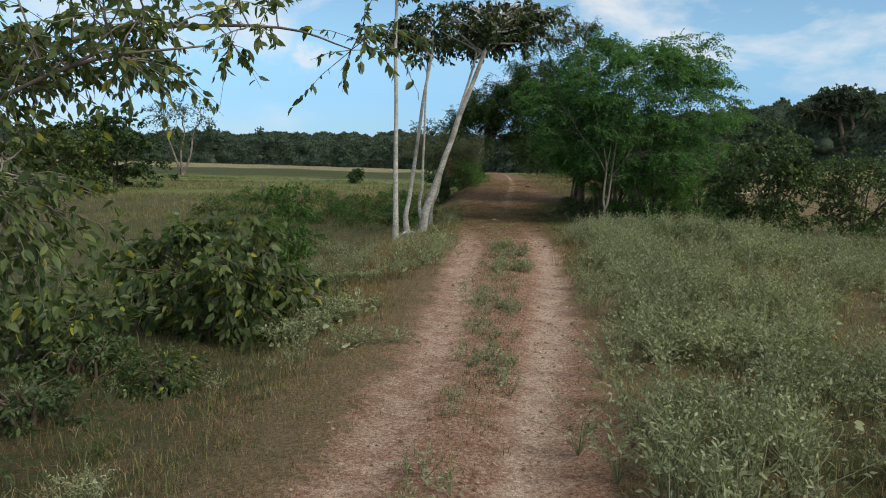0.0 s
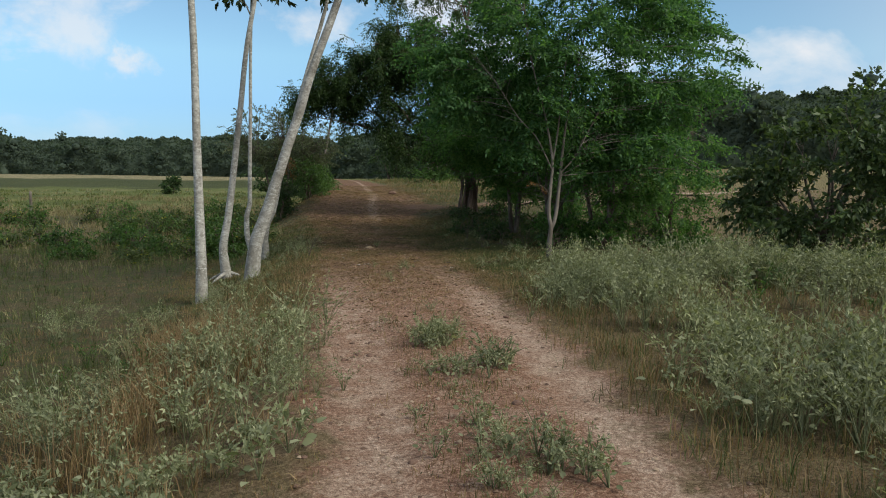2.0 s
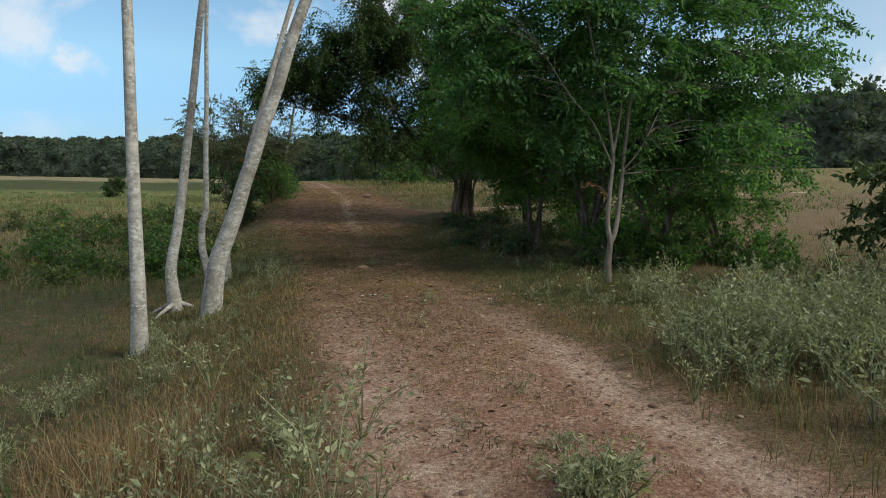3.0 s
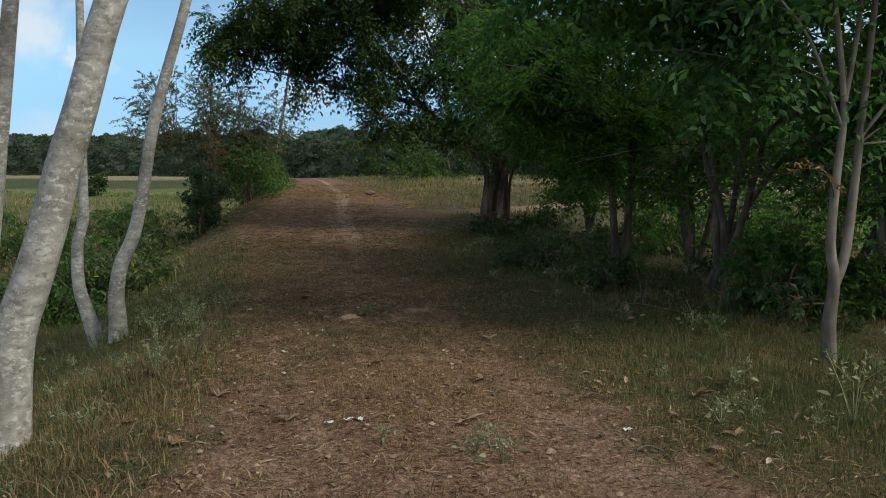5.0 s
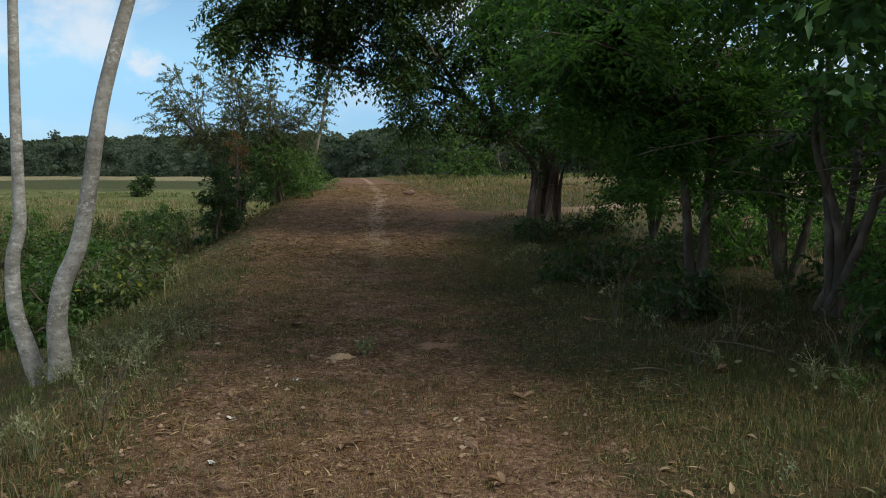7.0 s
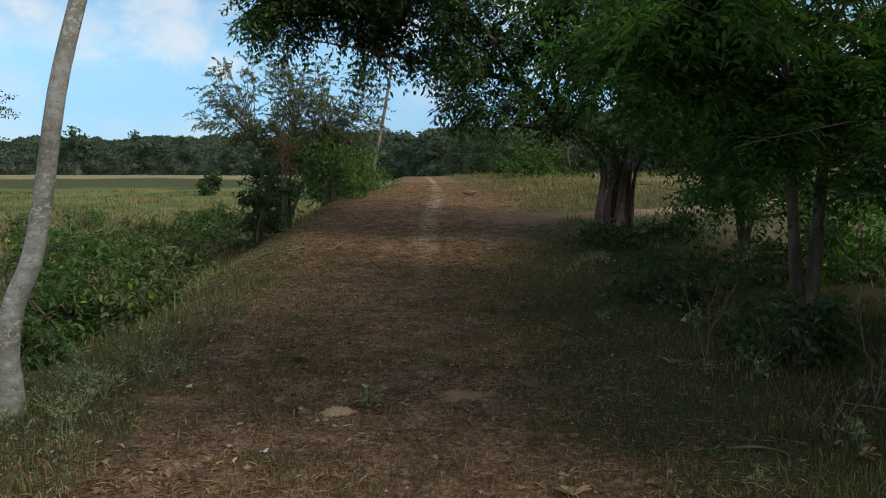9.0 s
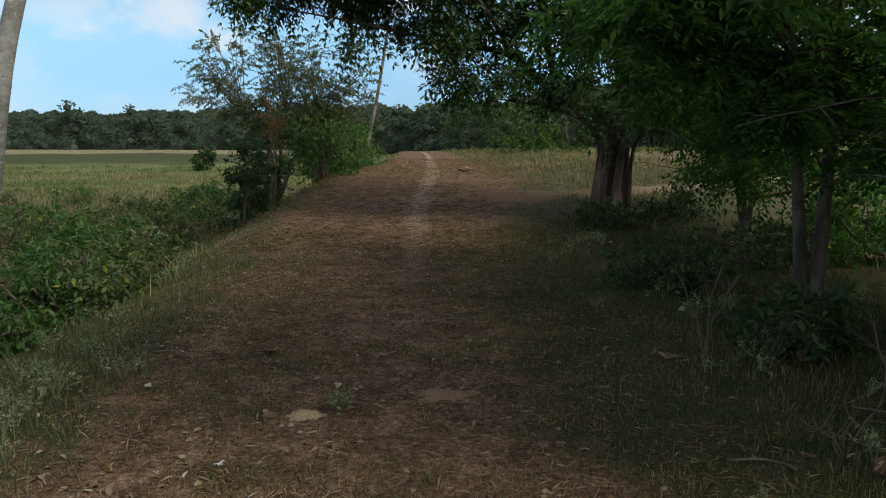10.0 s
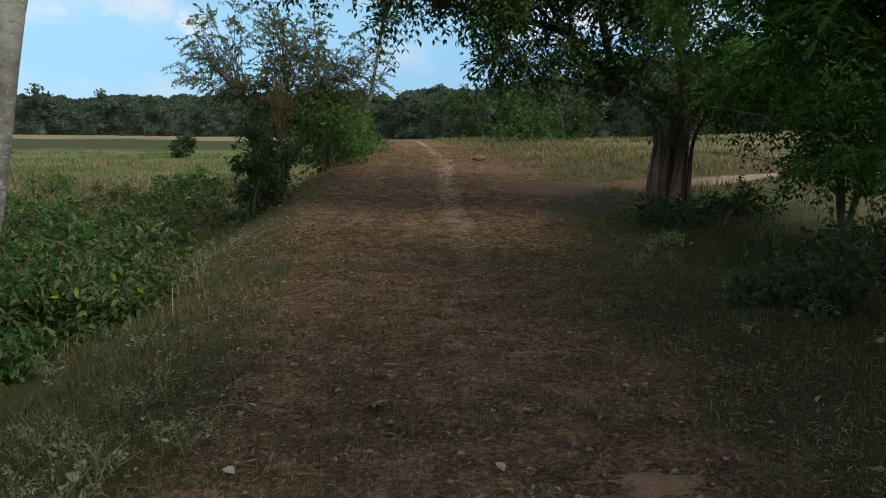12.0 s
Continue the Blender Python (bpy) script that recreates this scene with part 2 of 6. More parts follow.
def ground_material():
    m, nd, ln, b = nodes_of("earth_and_turf")
    geo = nd.new("ShaderNodeNewGeometry")
    pos = geo.outputs["Position"]
    uv = nd.new("ShaderNodeUVMap"); uv.uv_map = "track"
    s1 = nd.new("ShaderNodeSeparateXYZ"); ln.new(uv.outputs[0], s1.inputs[0])
    u, v = s1.outputs["X"], s1.outputs["Y"]
    n_edge = noise_node(nd, ln, 1.1, 4, 0.65, pos)
    n_mid = noise_node(nd, ln, 3.2, 6, 0.7, pos)
    n_fine = noise_node(nd, ln, 26, 6, 0.75, pos)
    n_grit = noise_node(nd, ln, 90, 4, 0.7, pos)
    n_wide = noise_node(nd, ln, 0.09, 5, 0.6, pos)
    wob = math_node(nd, ln, "ADD", math_node(nd, ln, "MULTIPLY", math_node(nd, ln, "SUBTRACT", n_edge.outputs["Fac"], 0.5), 1.3), math_node(nd, ln, "MULTIPLY", math_node(nd, ln, "SUBTRACT", n_mid.outputs["Fac"], 0.5), 0.9))
    au = math_node(nd, ln, "ABSOLUTE", u)
    off = math_node(nd, ln, "ADD", au, wob)
    road = step_node(nd, ln, off, 1.15, 0.8)
    uw = math_node(nd, ln, "ADD", u, math_node(nd, ln, "MULTIPLY", wob, 0.3))
    mid = math_node(nd, ln, "ADD", math_node(nd, ln, "MULTIPLY", step_node(nd, ln, v, 11.0, 22.0), 0.35), 0.4)
    blotch = math_node(nd, ln, "ADD", 0.25, math_node(nd, ln, "MULTIPLY", step_node(nd, ln, n_mid.outputs["Fac"], 0.4, 0.6), 0.75))
    rut_r = step_node(nd, ln, math_node(nd, ln, "ABSOLUTE", math_node(nd, ln, "SUBTRACT", uw, mid)), 0.34, 0.02)
    rut_l = math_node(nd, ln, "MULTIPLY", step_node(nd, ln, math_node(nd, ln, "ABSOLUTE", math_node(nd, ln, "ADD", uw, 0.66)), 0.4, 0.06), math_node(nd, ln, "MULTIPLY", blotch, 0.75))
    rut = math_node(nd, ln, "MULTIPLY", math_node(nd, ln, "MAXIMUM", math_node(nd, ln, "MULTIPLY", rut_r, math_node(nd, ln, "ADD", 0.35, math_node(nd, ln, "MULTIPLY", blotch, 0.65))), rut_l), step_node(nd, ln, v, 39.0, 28.0))
    path = step_node(nd, ln, math_node(nd, ln, "ABSOLUTE", math_node(nd, ln, "SUBTRACT", math_node(nd, ln, "ADD", u, math_node(nd, ln, "MULTIPLY", wob, 0.1)), math_node(nd, ln, "ADD", 0.11, math_node(nd, ln, "MULTIPLY", step_node(nd, ln, v, 51.0, 42.0), 0.2)))), 0.13, 0.03)
    path = math_node(nd, ln, "MULTIPLY", path, step_node(nd, ln, v, 41.0, 47.0))
    # earth
    red = ramp_node(nd, ln, n_fine.outputs["Fac"], [(0.34, (0.112, 0.058, 0.037)), (0.5, (0.292, 0.163, 0.108)), (0.66, (0.48, 0.33, 0.235))])
    pale = ramp_node(nd, ln, n_fine.outputs["Fac"], [(0.33, (0.25, 0.162, 0.118)), (0.52, (0.525, 0.385, 0.29)), (0.67, (0.72, 0.59, 0.48))])
    patch = step_node(nd, ln, n_mid.outputs["Fac"], 0.46, 0.62)
    earth = mix_node(nd, ln, math_node(nd, ln, "MULTIPLY", patch, 0.35), red.outputs[0], pale.outputs[0])
    earth = mix_node(nd, ln, math_node(nd, ln, "MULTIPLY", rut, 0.95), earth, pale.outputs[0])
    # red-brown earth; past v 29 the trees' shade is painted in with it
    rusty_shaded = ramp_node(nd, ln, n_fine.outputs["Fac"], [(0.32, (0.045, 0.025, 0.015)), (0.5, (0.155, 0.088, 0.054)), (0.66, (0.36, 0.235, 0.155))])
    earth = mix_node(nd, ln, math_node(nd, ln, "ADD", math_node(nd, ln, "MULTIPLY", step_node(nd, ln, v, 29.0, 34.0), 0.55), math_node(nd, ln, "MULTIPLY", step_node(nd, ln, v, 39.0, 44.0), 0.25)), earth, rusty_shaded.outputs[0])
    blot = ramp_node(nd, ln, n_mid.outputs["Fac"], [(0.36, (0.5, 0.52, 0.5)), (0.5, (0.95, 0.95, 0.92)), (0.62, (1.45, 1.4, 1.3))])
    earth = mix_node(nd, ln, step_node(nd, ln, v, 31.0, 38.0), earth, mix_node(nd, ln, 1.0, earth, blot.outputs[0], "MULTIPLY"))
    tan = ramp_node(nd, ln, n_fine.outputs["Fac"], [(0.3, (0.08, 0.042, 0.026)), (0.52, (0.17, 0.098, 0.058)), (0.7, (0.28, 0.18, 0.11))])
    earth = mix_node(nd, ln, math_node(nd, ln, "MULTIPLY", step_node(nd, ln, v, 49.0, 58.0), 0.75), earth, tan.outputs[0])
    earth = mix_node(nd, ln, math_node(nd, ln, "MULTIPLY", path, 0.45), earth, pale.outputs[0])
    # turf beside it
    soil = ramp_node(nd, ln, n_fine.outputs["Fac"], [(0.3, (0.05, 0.04, 0.023)), (0.52, (0.112, 0.088, 0.048)), (0.75, (0.2, 0.16, 0.092))])
    green = ramp_node(nd, ln, n_fine.outputs["Fac"], [(0.3, (0.036, 0.045, 0.017)), (0.55, (0.075, 0.086, 0.034)), (0.75, (0.135, 0.14, 0.062))])
    turf = mix_node(nd, ln, step_node(nd, ln, n_mid.outputs["Fac"], 0.42, 0.6), soil.outputs[0], green.outputs[0])
    mat = ramp_node(nd, ln, n_fine.outputs["Fac"], [(0.32, (0.095, 0.062, 0.036)), (0.5, (0.225, 0.155, 0.09)), (0.68, (0.38, 0.28, 0.175))])
    # the pale mat fades from v 27 on, partly to paint in tree shade
    matted = math_node(nd, ln, "MULTIPLY", step_node(nd, ln, math_node(nd, ln, "ADD", au, wob), 2.7, 1.4), step_node(nd, ln, v, 36.0, 27.0))
    turf = mix_node(nd, ln, math_node(nd, ln, "MULTIPLY", matted, 0.65), turf, mat.outputs[0])
    # pasture far off
    past = ramp_node(nd, ln, n_wide.outputs["Fac"], [(0.3, (0.08, 0.1, 0.033)), (0.5, (0.125, 0.145, 0.05)), (0.68, (0.175, 0.175, 0.075))])
    mot = ramp_node(nd, ln, n_edge.outputs["Fac"], [(0.35, (0.7, 0.72, 0.68)), (0.65, (1.2, 1.16, 1.1))])
    past2 = mix_node(nd, ln, 1.0, past.outputs[0], mot.outputs[0], "MULTIPLY")
    turf = mix_node(nd, ln, step_node(nd, ln, math_node(nd, ln, "ADD", v, math_node(nd, ln, "MULTIPLY", au, 1.5)), 72.0, 96.0), turf, past2)
    turf = mix_node(nd, ln, math_node(nd, ln, "MULTIPLY", step_node(nd, ln, u, 2.5, 5.0), math_node(nd, ln, "ADD", 0.3, math_node(nd, ln, "MULTIPLY", n_edge.outputs["Fac"], 0.5))), turf, mat.outputs[0])
    sway = math_node(nd, ln, "ADD", v, math_node(nd, ln, "MULTIPLY", math_node(nd, ln, "SUBTRACT", n_wide.outputs["Fac"], 0.5), 34.0))
    bank = math_node(nd, ln, "MULTIPLY", math_node(nd, ln, "MULTIPLY", step_node(nd, ln, sway, 132.0, 142.0), step_node(nd, ln, u, -4.0, -8.0)), math_node(nd, ln, "ADD", 0.35, math_node(nd, ln, "MULTIPLY", step_node(nd, ln, n_edge.outputs["Fac"], 0.4, 0.6), 0.6)))
    turf = mix_node(nd, ln, bank, turf, (0.3, 0.245, 0.15))
    bank2 = math_node(nd, ln, "MULTIPLY", math_node(nd, ln, "MULTIPLY", step_node(nd, ln, sway, 112.0, 117.0), step_node(nd, ln, sway, 142.0, 134.0)), step_node(nd, ln, u, -4.0, -8.0))
    turf = mix_node(nd, ln, math_node(nd, ln, "MULTIPLY", bank2, 0.88), turf, (0.055, 0.064, 0.027))
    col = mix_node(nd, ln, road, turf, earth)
    uv2 = nd.new("ShaderNodeUVMap"); uv2.uv_map = "spur"
    s2 = nd.new("ShaderNodeSeparateXYZ"); ln.new(uv2.outputs[0], s2.inputs[0])
    side_path = step_node(nd, ln, math_node(nd, ln, "ADD", s2.outputs["X"], math_node(nd, ln, "MULTIPLY", wob, 0.7)), 1.2, 0.75)
    sandy = mix_node(nd, ln, step_node(nd, ln, s2.outputs["Y"], 8.0, 11.5), tan.outputs[0], pale.outputs[0])
    col = mix_node(nd, ln, math_node(nd, ln, "MULTIPLY", side_path, 0.72), col, sandy)
    grit = ramp_node(nd, ln, n_grit.outputs["Fac"], [(0.36, (0.52, 0.5, 0.48)), (0.5, (1.0, 0.99, 0.98)), (0.64, (1.38, 1.36, 1.34))])
    col = mix_node(nd, ln, 1.0, col, grit.outputs[0], "MULTIPLY")
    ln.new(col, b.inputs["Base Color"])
    b.inputs["Roughness"].default_value = 0.95
    b.inputs["Specular IOR Level"].default_value = 0.12
    h = math_node(nd, ln, "ADD", n_fine.outputs["Fac"], math_node(nd, ln, "MULTIPLY", n_grit.outputs["Fac"], 0.35))
    bump_node(nd, ln, h, 0.9, 0.05, b)
    return m


M_GROUND = ground_material()
M_PALE_BARK = bark_material("pale_smooth_bark", (0.24, 0.23, 0.205), (0.395, 0.38, 0.345), (0.54, 0.525, 0.485), rings=3.2)
M_BARK = bark_material("grey_brown_bark", (0.055, 0.045, 0.036), (0.13, 0.105, 0.085), (0.24, 0.21, 0.175))
M_GREY_BARK = bark_material("light_grey_bark", (0.10, 0.085, 0.07), (0.19, 0.165, 0.14), (0.31, 0.28, 0.245))
M_RED_BARK = bark_material("reddish_flaking_bark", (0.07, 0.045, 0.036), (0.16, 0.11, 0.09), (0.33, 0.26, 0.225), scale=6)
M_TWIG = plain_material("twig", (0.07, 0.052, 0.036), (0.19, 0.15, 0.11), 30)
M_BRIGHT = leaf_material("bright_feathery_leaf", (0.04, 0.104, 0.043), (0.074, 0.175, 0.069), (0.135, 0.26, 0.105), gloss=0.55, thin=0.6)
M_DARK = leaf_material("dark_green_leaf", (0.024, 0.05, 0.019), (0.043, 0.082, 0.029), (0.075, 0.125, 0.044), thin=0.4)
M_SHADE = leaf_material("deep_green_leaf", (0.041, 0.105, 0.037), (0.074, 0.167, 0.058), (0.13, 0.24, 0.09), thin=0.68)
M_CROWN = leaf_material("glossy_hanging_leaf", (0.022, 0.04, 0.018), (0.04, 0.066, 0.027), (0.07, 0.10, 0.045), odd=(0.19, 0.13, 0.05), gloss=0.35)
M_BROAD = leaf_material("broad_soft_leaf", (0.045, 0.072, 0.028), (0.085, 0.124, 0.046), (0.15, 0.19, 0.075), odd=(0.36, 0.34, 0.06), thin=0.45)
M_VINE = leaf_material("vine_leaf", (0.034, 0.078, 0.02), (0.06, 0.125, 0.032), (0.108, 0.188, 0.052), thin=0.45)
M_OLIVE = leaf_material("olive_small_leaf", (0.06, 0.08, 0.042), (0.105, 0.132, 0.072), (0.18, 0.205, 0.12))
M_FIELD = leaf_material("olive_field_leaf", (0.036, 0.064, 0.027), (0.066, 0.106, 0.044), (0.125, 0.172, 0.075), thin=0.4)
M_RUST = leaf_material("withered_rust_leaf", (0.12, 0.05, 0.02), (0.22, 0.10, 0.04), (0.3, 0.17, 0.07))
M_WEED = leaf_material("grey_green_weed", (0.135, 0.154, 0.088), (0.225, 0.248, 0.152), (0.375, 0.392, 0.265), gloss=0.8)
M_DRY = leaf_material("dry_straw", (0.15, 0.115, 0.056), (0.25, 0.2, 0.1), (0.37, 0.31, 0.17), gloss=0.8, thin=0.3)
M_RUSSET = leaf_material("russet_grass", (0.122, 0.074, 0.038), (0.235, 0.15, 0.081), (0.37, 0.265, 0.158), gloss=0.8, thin=0.3)
M_GRASS = leaf_material("green_grass", (0.042, 0.06, 0.021), (0.079, 0.101, 0.036), (0.14, 0.158, 0.063), gloss=0.7, thin=0.3)
# leaf green lightened and blued: the haze of distance is in the colour
M_HAZED_FOREST = leaf_material("hazed_forest_leaf", (0.052, 0.08, 0.068), (0.07, 0.1, 0.081), (0.093, 0.125, 0.096), gloss=0.9, thin=0.4)
M_STRAW = leaf_material("bleached_straw", (0.12, 0.075, 0.048), (0.22, 0.15, 0.098), (0.38, 0.285, 0.2), gloss=0.8, thin=0.15)
M_PASTURE = leaf_material("pasture_grass", (0.065, 0.085, 0.026), (0.11, 0.135, 0.044), (0.175, 0.19, 0.074), gloss=0.8, thin=0.3)
M_HAY = leaf_material("faded_hay", (0.12, 0.095, 0.05), (0.2, 0.165, 0.09), (0.31, 0.265, 0.155), gloss=0.8, thin=0.2)
M_LITTER = leaf_material("bleached_dead_leaf", (0.22, 0.14, 0.09), (0.42, 0.33, 0.25), (0.66, 0.61, 0.54), gloss=0.8, thin=0.1)
M_STONE = plain_material("laterite_stone", (0.1, 0.055, 0.04), (0.23, 0.15, 0.11), 25)
M_PAPER = plain_material("weathered_paper", (0.5, 0.48, 0.45), (0.72, 0.7, 0.67), 30)
M_RED_SAND = plain_material("loose_reddish_sand", (0.2, 0.115, 0.07), (0.38, 0.24, 0.155), 60, 0.95, 1.0)
M_SAND = plain_material("loose_sand", (0.30, 0.205, 0.115), (0.56, 0.42, 0.27), 70, 0.95, 1.0)


# ---- mesh helpers ----
def unit(v):
    return v / np.maximum(np.linalg.norm(v, axis=-1, keepdims=True), 1e-9)


class Soup:
    """Collects vertices and triangles or quads for one mesh."""
    def __init__(self):
        self.v, self.f3, self.f4, self.n = [], [], [], 0

    def add(self, v, f3=None, f4=None):
        if f3 is not None and len(f3):
            self.f3.append(np.asarray(f3) + self.n)
        if f4 is not None and len(f4):
            self.f4.append(np.asarray(f4) + self.n)
        self.v.append(np.asarray(v, float).reshape(-1, 3))
        self.n += len(self.v[-1])

    def tube(self, path, radii, sides=6, cap=True):
        p, r = np.asarray(path, float), np.asarray(radii, float)
        k = len(p)
        t = unit(np.gradient(p, axis=0))
        ref = np.where(np.abs(t[:, :1]) > 0.9, [[0.0, 1.0, 0.0]], [[1.0, 0.0, 0.0]])
        s = unit(np.cross(t, ref)); w = np.cross(t, s)
        ang = np.arange(sides) * 2 * np.pi / sides
        ring = p[:, None] + r[:, None, None] * (np.cos(ang)[None, :, None] * s[:, None] + np.sin(ang)[None, :, None] * w[:, None])
        i, j = np.meshgrid(np.arange(k - 1), np.arange(sides), indexing="ij")
        q = np.stack([i * sides + j, i * sides + (j + 1) % sides, (i + 1) * sides + (j + 1) % sides, (i + 1) * sides + j], -1).reshape(-1, 4)
        v = ring.reshape(-1, 3)
        f3 = None
        if cap:
            v = np.vstack([v, p[-1] + t[-1] * r[-1]])
            f3 = [((k - 1) * sides + m, (k - 1) * sides + (m + 1) % sides, k * sides) for m in range(sides)]
        self.add(v, f3, q)

    def leaves(self, rng, pos, way, size, wide=0.4, fold=0.25, flat=0.6, fine=False):
        """One blade per place: pos and way (N, 3), size (N)."""
        n = len(pos)
        if not n:
            return
        way = unit(way)
        up = unit(rng.normal(0, 1, (n, 3)) * (1 - flat) + np.array([0, 0, flat]))
        side = unit(np.cross(way, up) + 1e-6)
        nor = np.cross(side, way)
        L = np.asarray(size)[:, None] * np.ones((n, 1))
        w = L * wide * 0.5
        tip = pos + way * L - nor * L * 0.12
        if not fine:
            mid = pos + way * L * 0.45
            v = np.stack([pos, mid + side * w + nor * w * fold, tip, mid - side * w + nor * w * fold], 1).reshape(-1, 3)
            b = np.arange(n)[:, None] * 4
            f = np.concatenate([b + [0, 1, 2], b + [0, 2, 3]], 0)
            self.add(v, f)
        else:
            a, c = pos + way * L * 0.28, pos + way * L * 0.66 - nor * L * 0.03
            lift = nor * w * fold
            v = np.stack([pos, a + side * w + lift, c + side * w * 0.8 + lift, tip, c - side * w * 0.8 + lift, a - side * w + lift, (a + c) / 2], 1).reshape(-1, 3)
            b = np.arange(n)[:, None] * 7
            f = np.concatenate([b + k for k in ([0, 1, 6], [1, 2, 6], [2, 3, 6], [3, 4, 6], [4, 5, 6], [5, 0, 6])], 0)
            self.add(v, f)

    def feathers(self, rng, pos, way, length, pairs=6, leaf=0.05, wide=0.42, tilt=0.35):
        """Pinnate leaves: leaflets in pairs along a drooping midrib."""
        n = len(pos)
        way = unit(way)
        side = unit(np.cross(way, np.array([0, 0, 1.0]) + rng.normal(0, tilt, (n, 3))))
        L = np.asarray(length)[:, None]
        for k in range(pairs):
            s = (k + 0.6) / pairs
            at = pos + way * L * s + np.array([0, 0, -0.38]) * L * s * s
            for sg in (-1, 1):
                d = side * sg * 0.85 + way * 0.5 + np.array([0, 0, -0.28]) + rng.normal(0, 0.12, (n, 3))
                self.leaves(rng, at, d, rng.uniform(0.75, 1.15, n) * leaf, wide, 0.2, 0.75 if tilt < 0.5 else 0.4)

    def blades(self, rng, pos, height, width, lean=0.35):
        """Grass blades: a bent, tapering strip each."""
        n = len(pos)
        ang = rng.uniform(0, 2 * np.pi, n)
        d = np.stack([np.cos(ang), np.sin(ang), np.zeros(n)], 1)
        s = np.stack([-np.sin(ang), np.cos(ang), np.zeros(n)], 1)
        tw = rng.uniform(-1, 1, n)[:, None]
        s = unit(s + d * tw)
        h, w = np.asarray(height)[:, None], np.asarray(width)[:, None]
        ln_ = (np.abs(rng.normal(0, lean, n)) + 0.05)[:, None]
        z = np.array([0, 0, 1.0])
        mid = pos + z * h * 0.55 + d * h * ln_ * 0.35
        tip = pos + z * h * (1 - 0.35 * np.minimum(ln_, 1.2)) + d * h * ln_
        v = np.stack([pos - s * w / 2, pos + s * w / 2, mid + s * w * 0.4, mid - s * w * 0.4, tip], 1).reshape(-1, 3)
        b = np.arange(n)[:, None] * 5
        self.add(v, b + [3, 2, 4], b + [0, 1, 2, 3])

    def spikes(self, rng, pos, height, width, lean=0.6):
        """Short turf: one pointed blade per place."""
        n = len(pos)
        a, b = rng.uniform(0, 2 * np.pi, n), rng.uniform(0, 2 * np.pi, n)
        s = np.stack([np.cos(a), np.sin(a), np.zeros(n)], 1) * np.asarray(width)[:, None] / 2
        h = np.asarray(height)[:, None]
        d = np.stack([np.cos(b), np.sin(b), np.zeros(n)], 1) * np.abs(rng.normal(0, lean, n))[:, None]
        tip = pos + (d + np.array([0, 0, 1.0])) * h / np.sqrt(1 + (d ** 2).sum(1, keepdims=True))
        self.add(np.stack([pos - s, pos + s, tip], 1).reshape(-1, 3), np.arange(n)[:, None] * 3 + [0, 1, 2])

    def copies(self, other, mats):
        """The other soup again, once for each 4 x 4 matrix."""
        v = np.concatenate(other.v)
        f3 = np.concatenate(other.f3) if other.f3 else np.zeros((0, 3), int)
        f4 = np.concatenate(other.f4) if other.f4 else np.zeros((0, 4), int)
        vv = np.einsum("nij,kj->nki", mats[:, :3, :3], v) + mats[:, None, :3, 3]
        k = np.arange(len(mats))[:, None, None] * len(v)
        self.add(vv.reshape(-1, 3), (f3[None] + k).reshape(-1, 3), (f4[None] + k).reshape(-1, 4))

    def mesh(self, name, material, origin=(0, 0, 0), shade=True):
        me = bpy.data.meshes.new(name)
        v = np.concatenate(self.v) - np.asarray(origin, float)
        f3 = np.concatenate(self.f3) if self.f3 else np.zeros((0, 3), int)
        f4 = np.concatenate(self.f4) if self.f4 else np.zeros((0, 4), int)
        me.vertices.add(len(v)); me.vertices.foreach_set("co", v.astype(np.float32).ravel())
        idx = np.concatenate([f3.ravel(), f4.ravel()]).astype(np.int32)
        me.loops.add(len(idx)); me.loops.foreach_set("vertex_index", idx)
        start = np.concatenate([np.arange(len(f3)) * 3, len(f3) * 3 + np.arange(len(f4)) * 4]).astype(np.int32)
        me.polygons.add(len(start)); me.polygons.foreach_set("loop_start", start)
        if shade:
            me.polygons.foreach_set("use_smooth", np.ones(len(start), bool))
        me.update(calc_edges=True)
        me.materials.append(material)
        return me


def part(name, soup, material, parent, label="", origin=None):
    o = new(name, soup.mesh(name, material, origin or parent.location))
    o.parent = parent
    if label:
        o["label"] = label
    return o


def thing(name, at, label, category, group=""):
    o = new(name)
    o.location = at
    o.empty_display_size = 0.2
    return tagged(o, label, category, group)


def curve(points, n=14):
    """A smooth line through the points."""
    p = np.asarray(points, float)
    if len(p) < 3:
        return p[0] + (p[-1] - p[0]) * np.linspace(0, 1, n)[:, None]
    q = np.vstack([2 * p[0] - p[1], p, 2 * p[-1] - p[-2]])
    out = []
    for i in range(len(p) - 1):
        a, b, c, d = q[i:i + 4]
        for s in np.linspace(0, 1, max(2, n // (len(p) - 1) + 1))[:-1]:
            out.append(0.5 * (2 * b + (c - a) * s + (2 * a - 5 * b + 4 * c - d) * s * s + (3 * b - a - 3 * c + d) * s ** 3))
    out.append(p[-1])
    return np.array(out)


def bezier(a, b, c, n):
    s = np.linspace(0, 1, n)[:, None]
    return (1 - s) ** 2 * a + 2 * s * (1 - s) * b + s * s * c


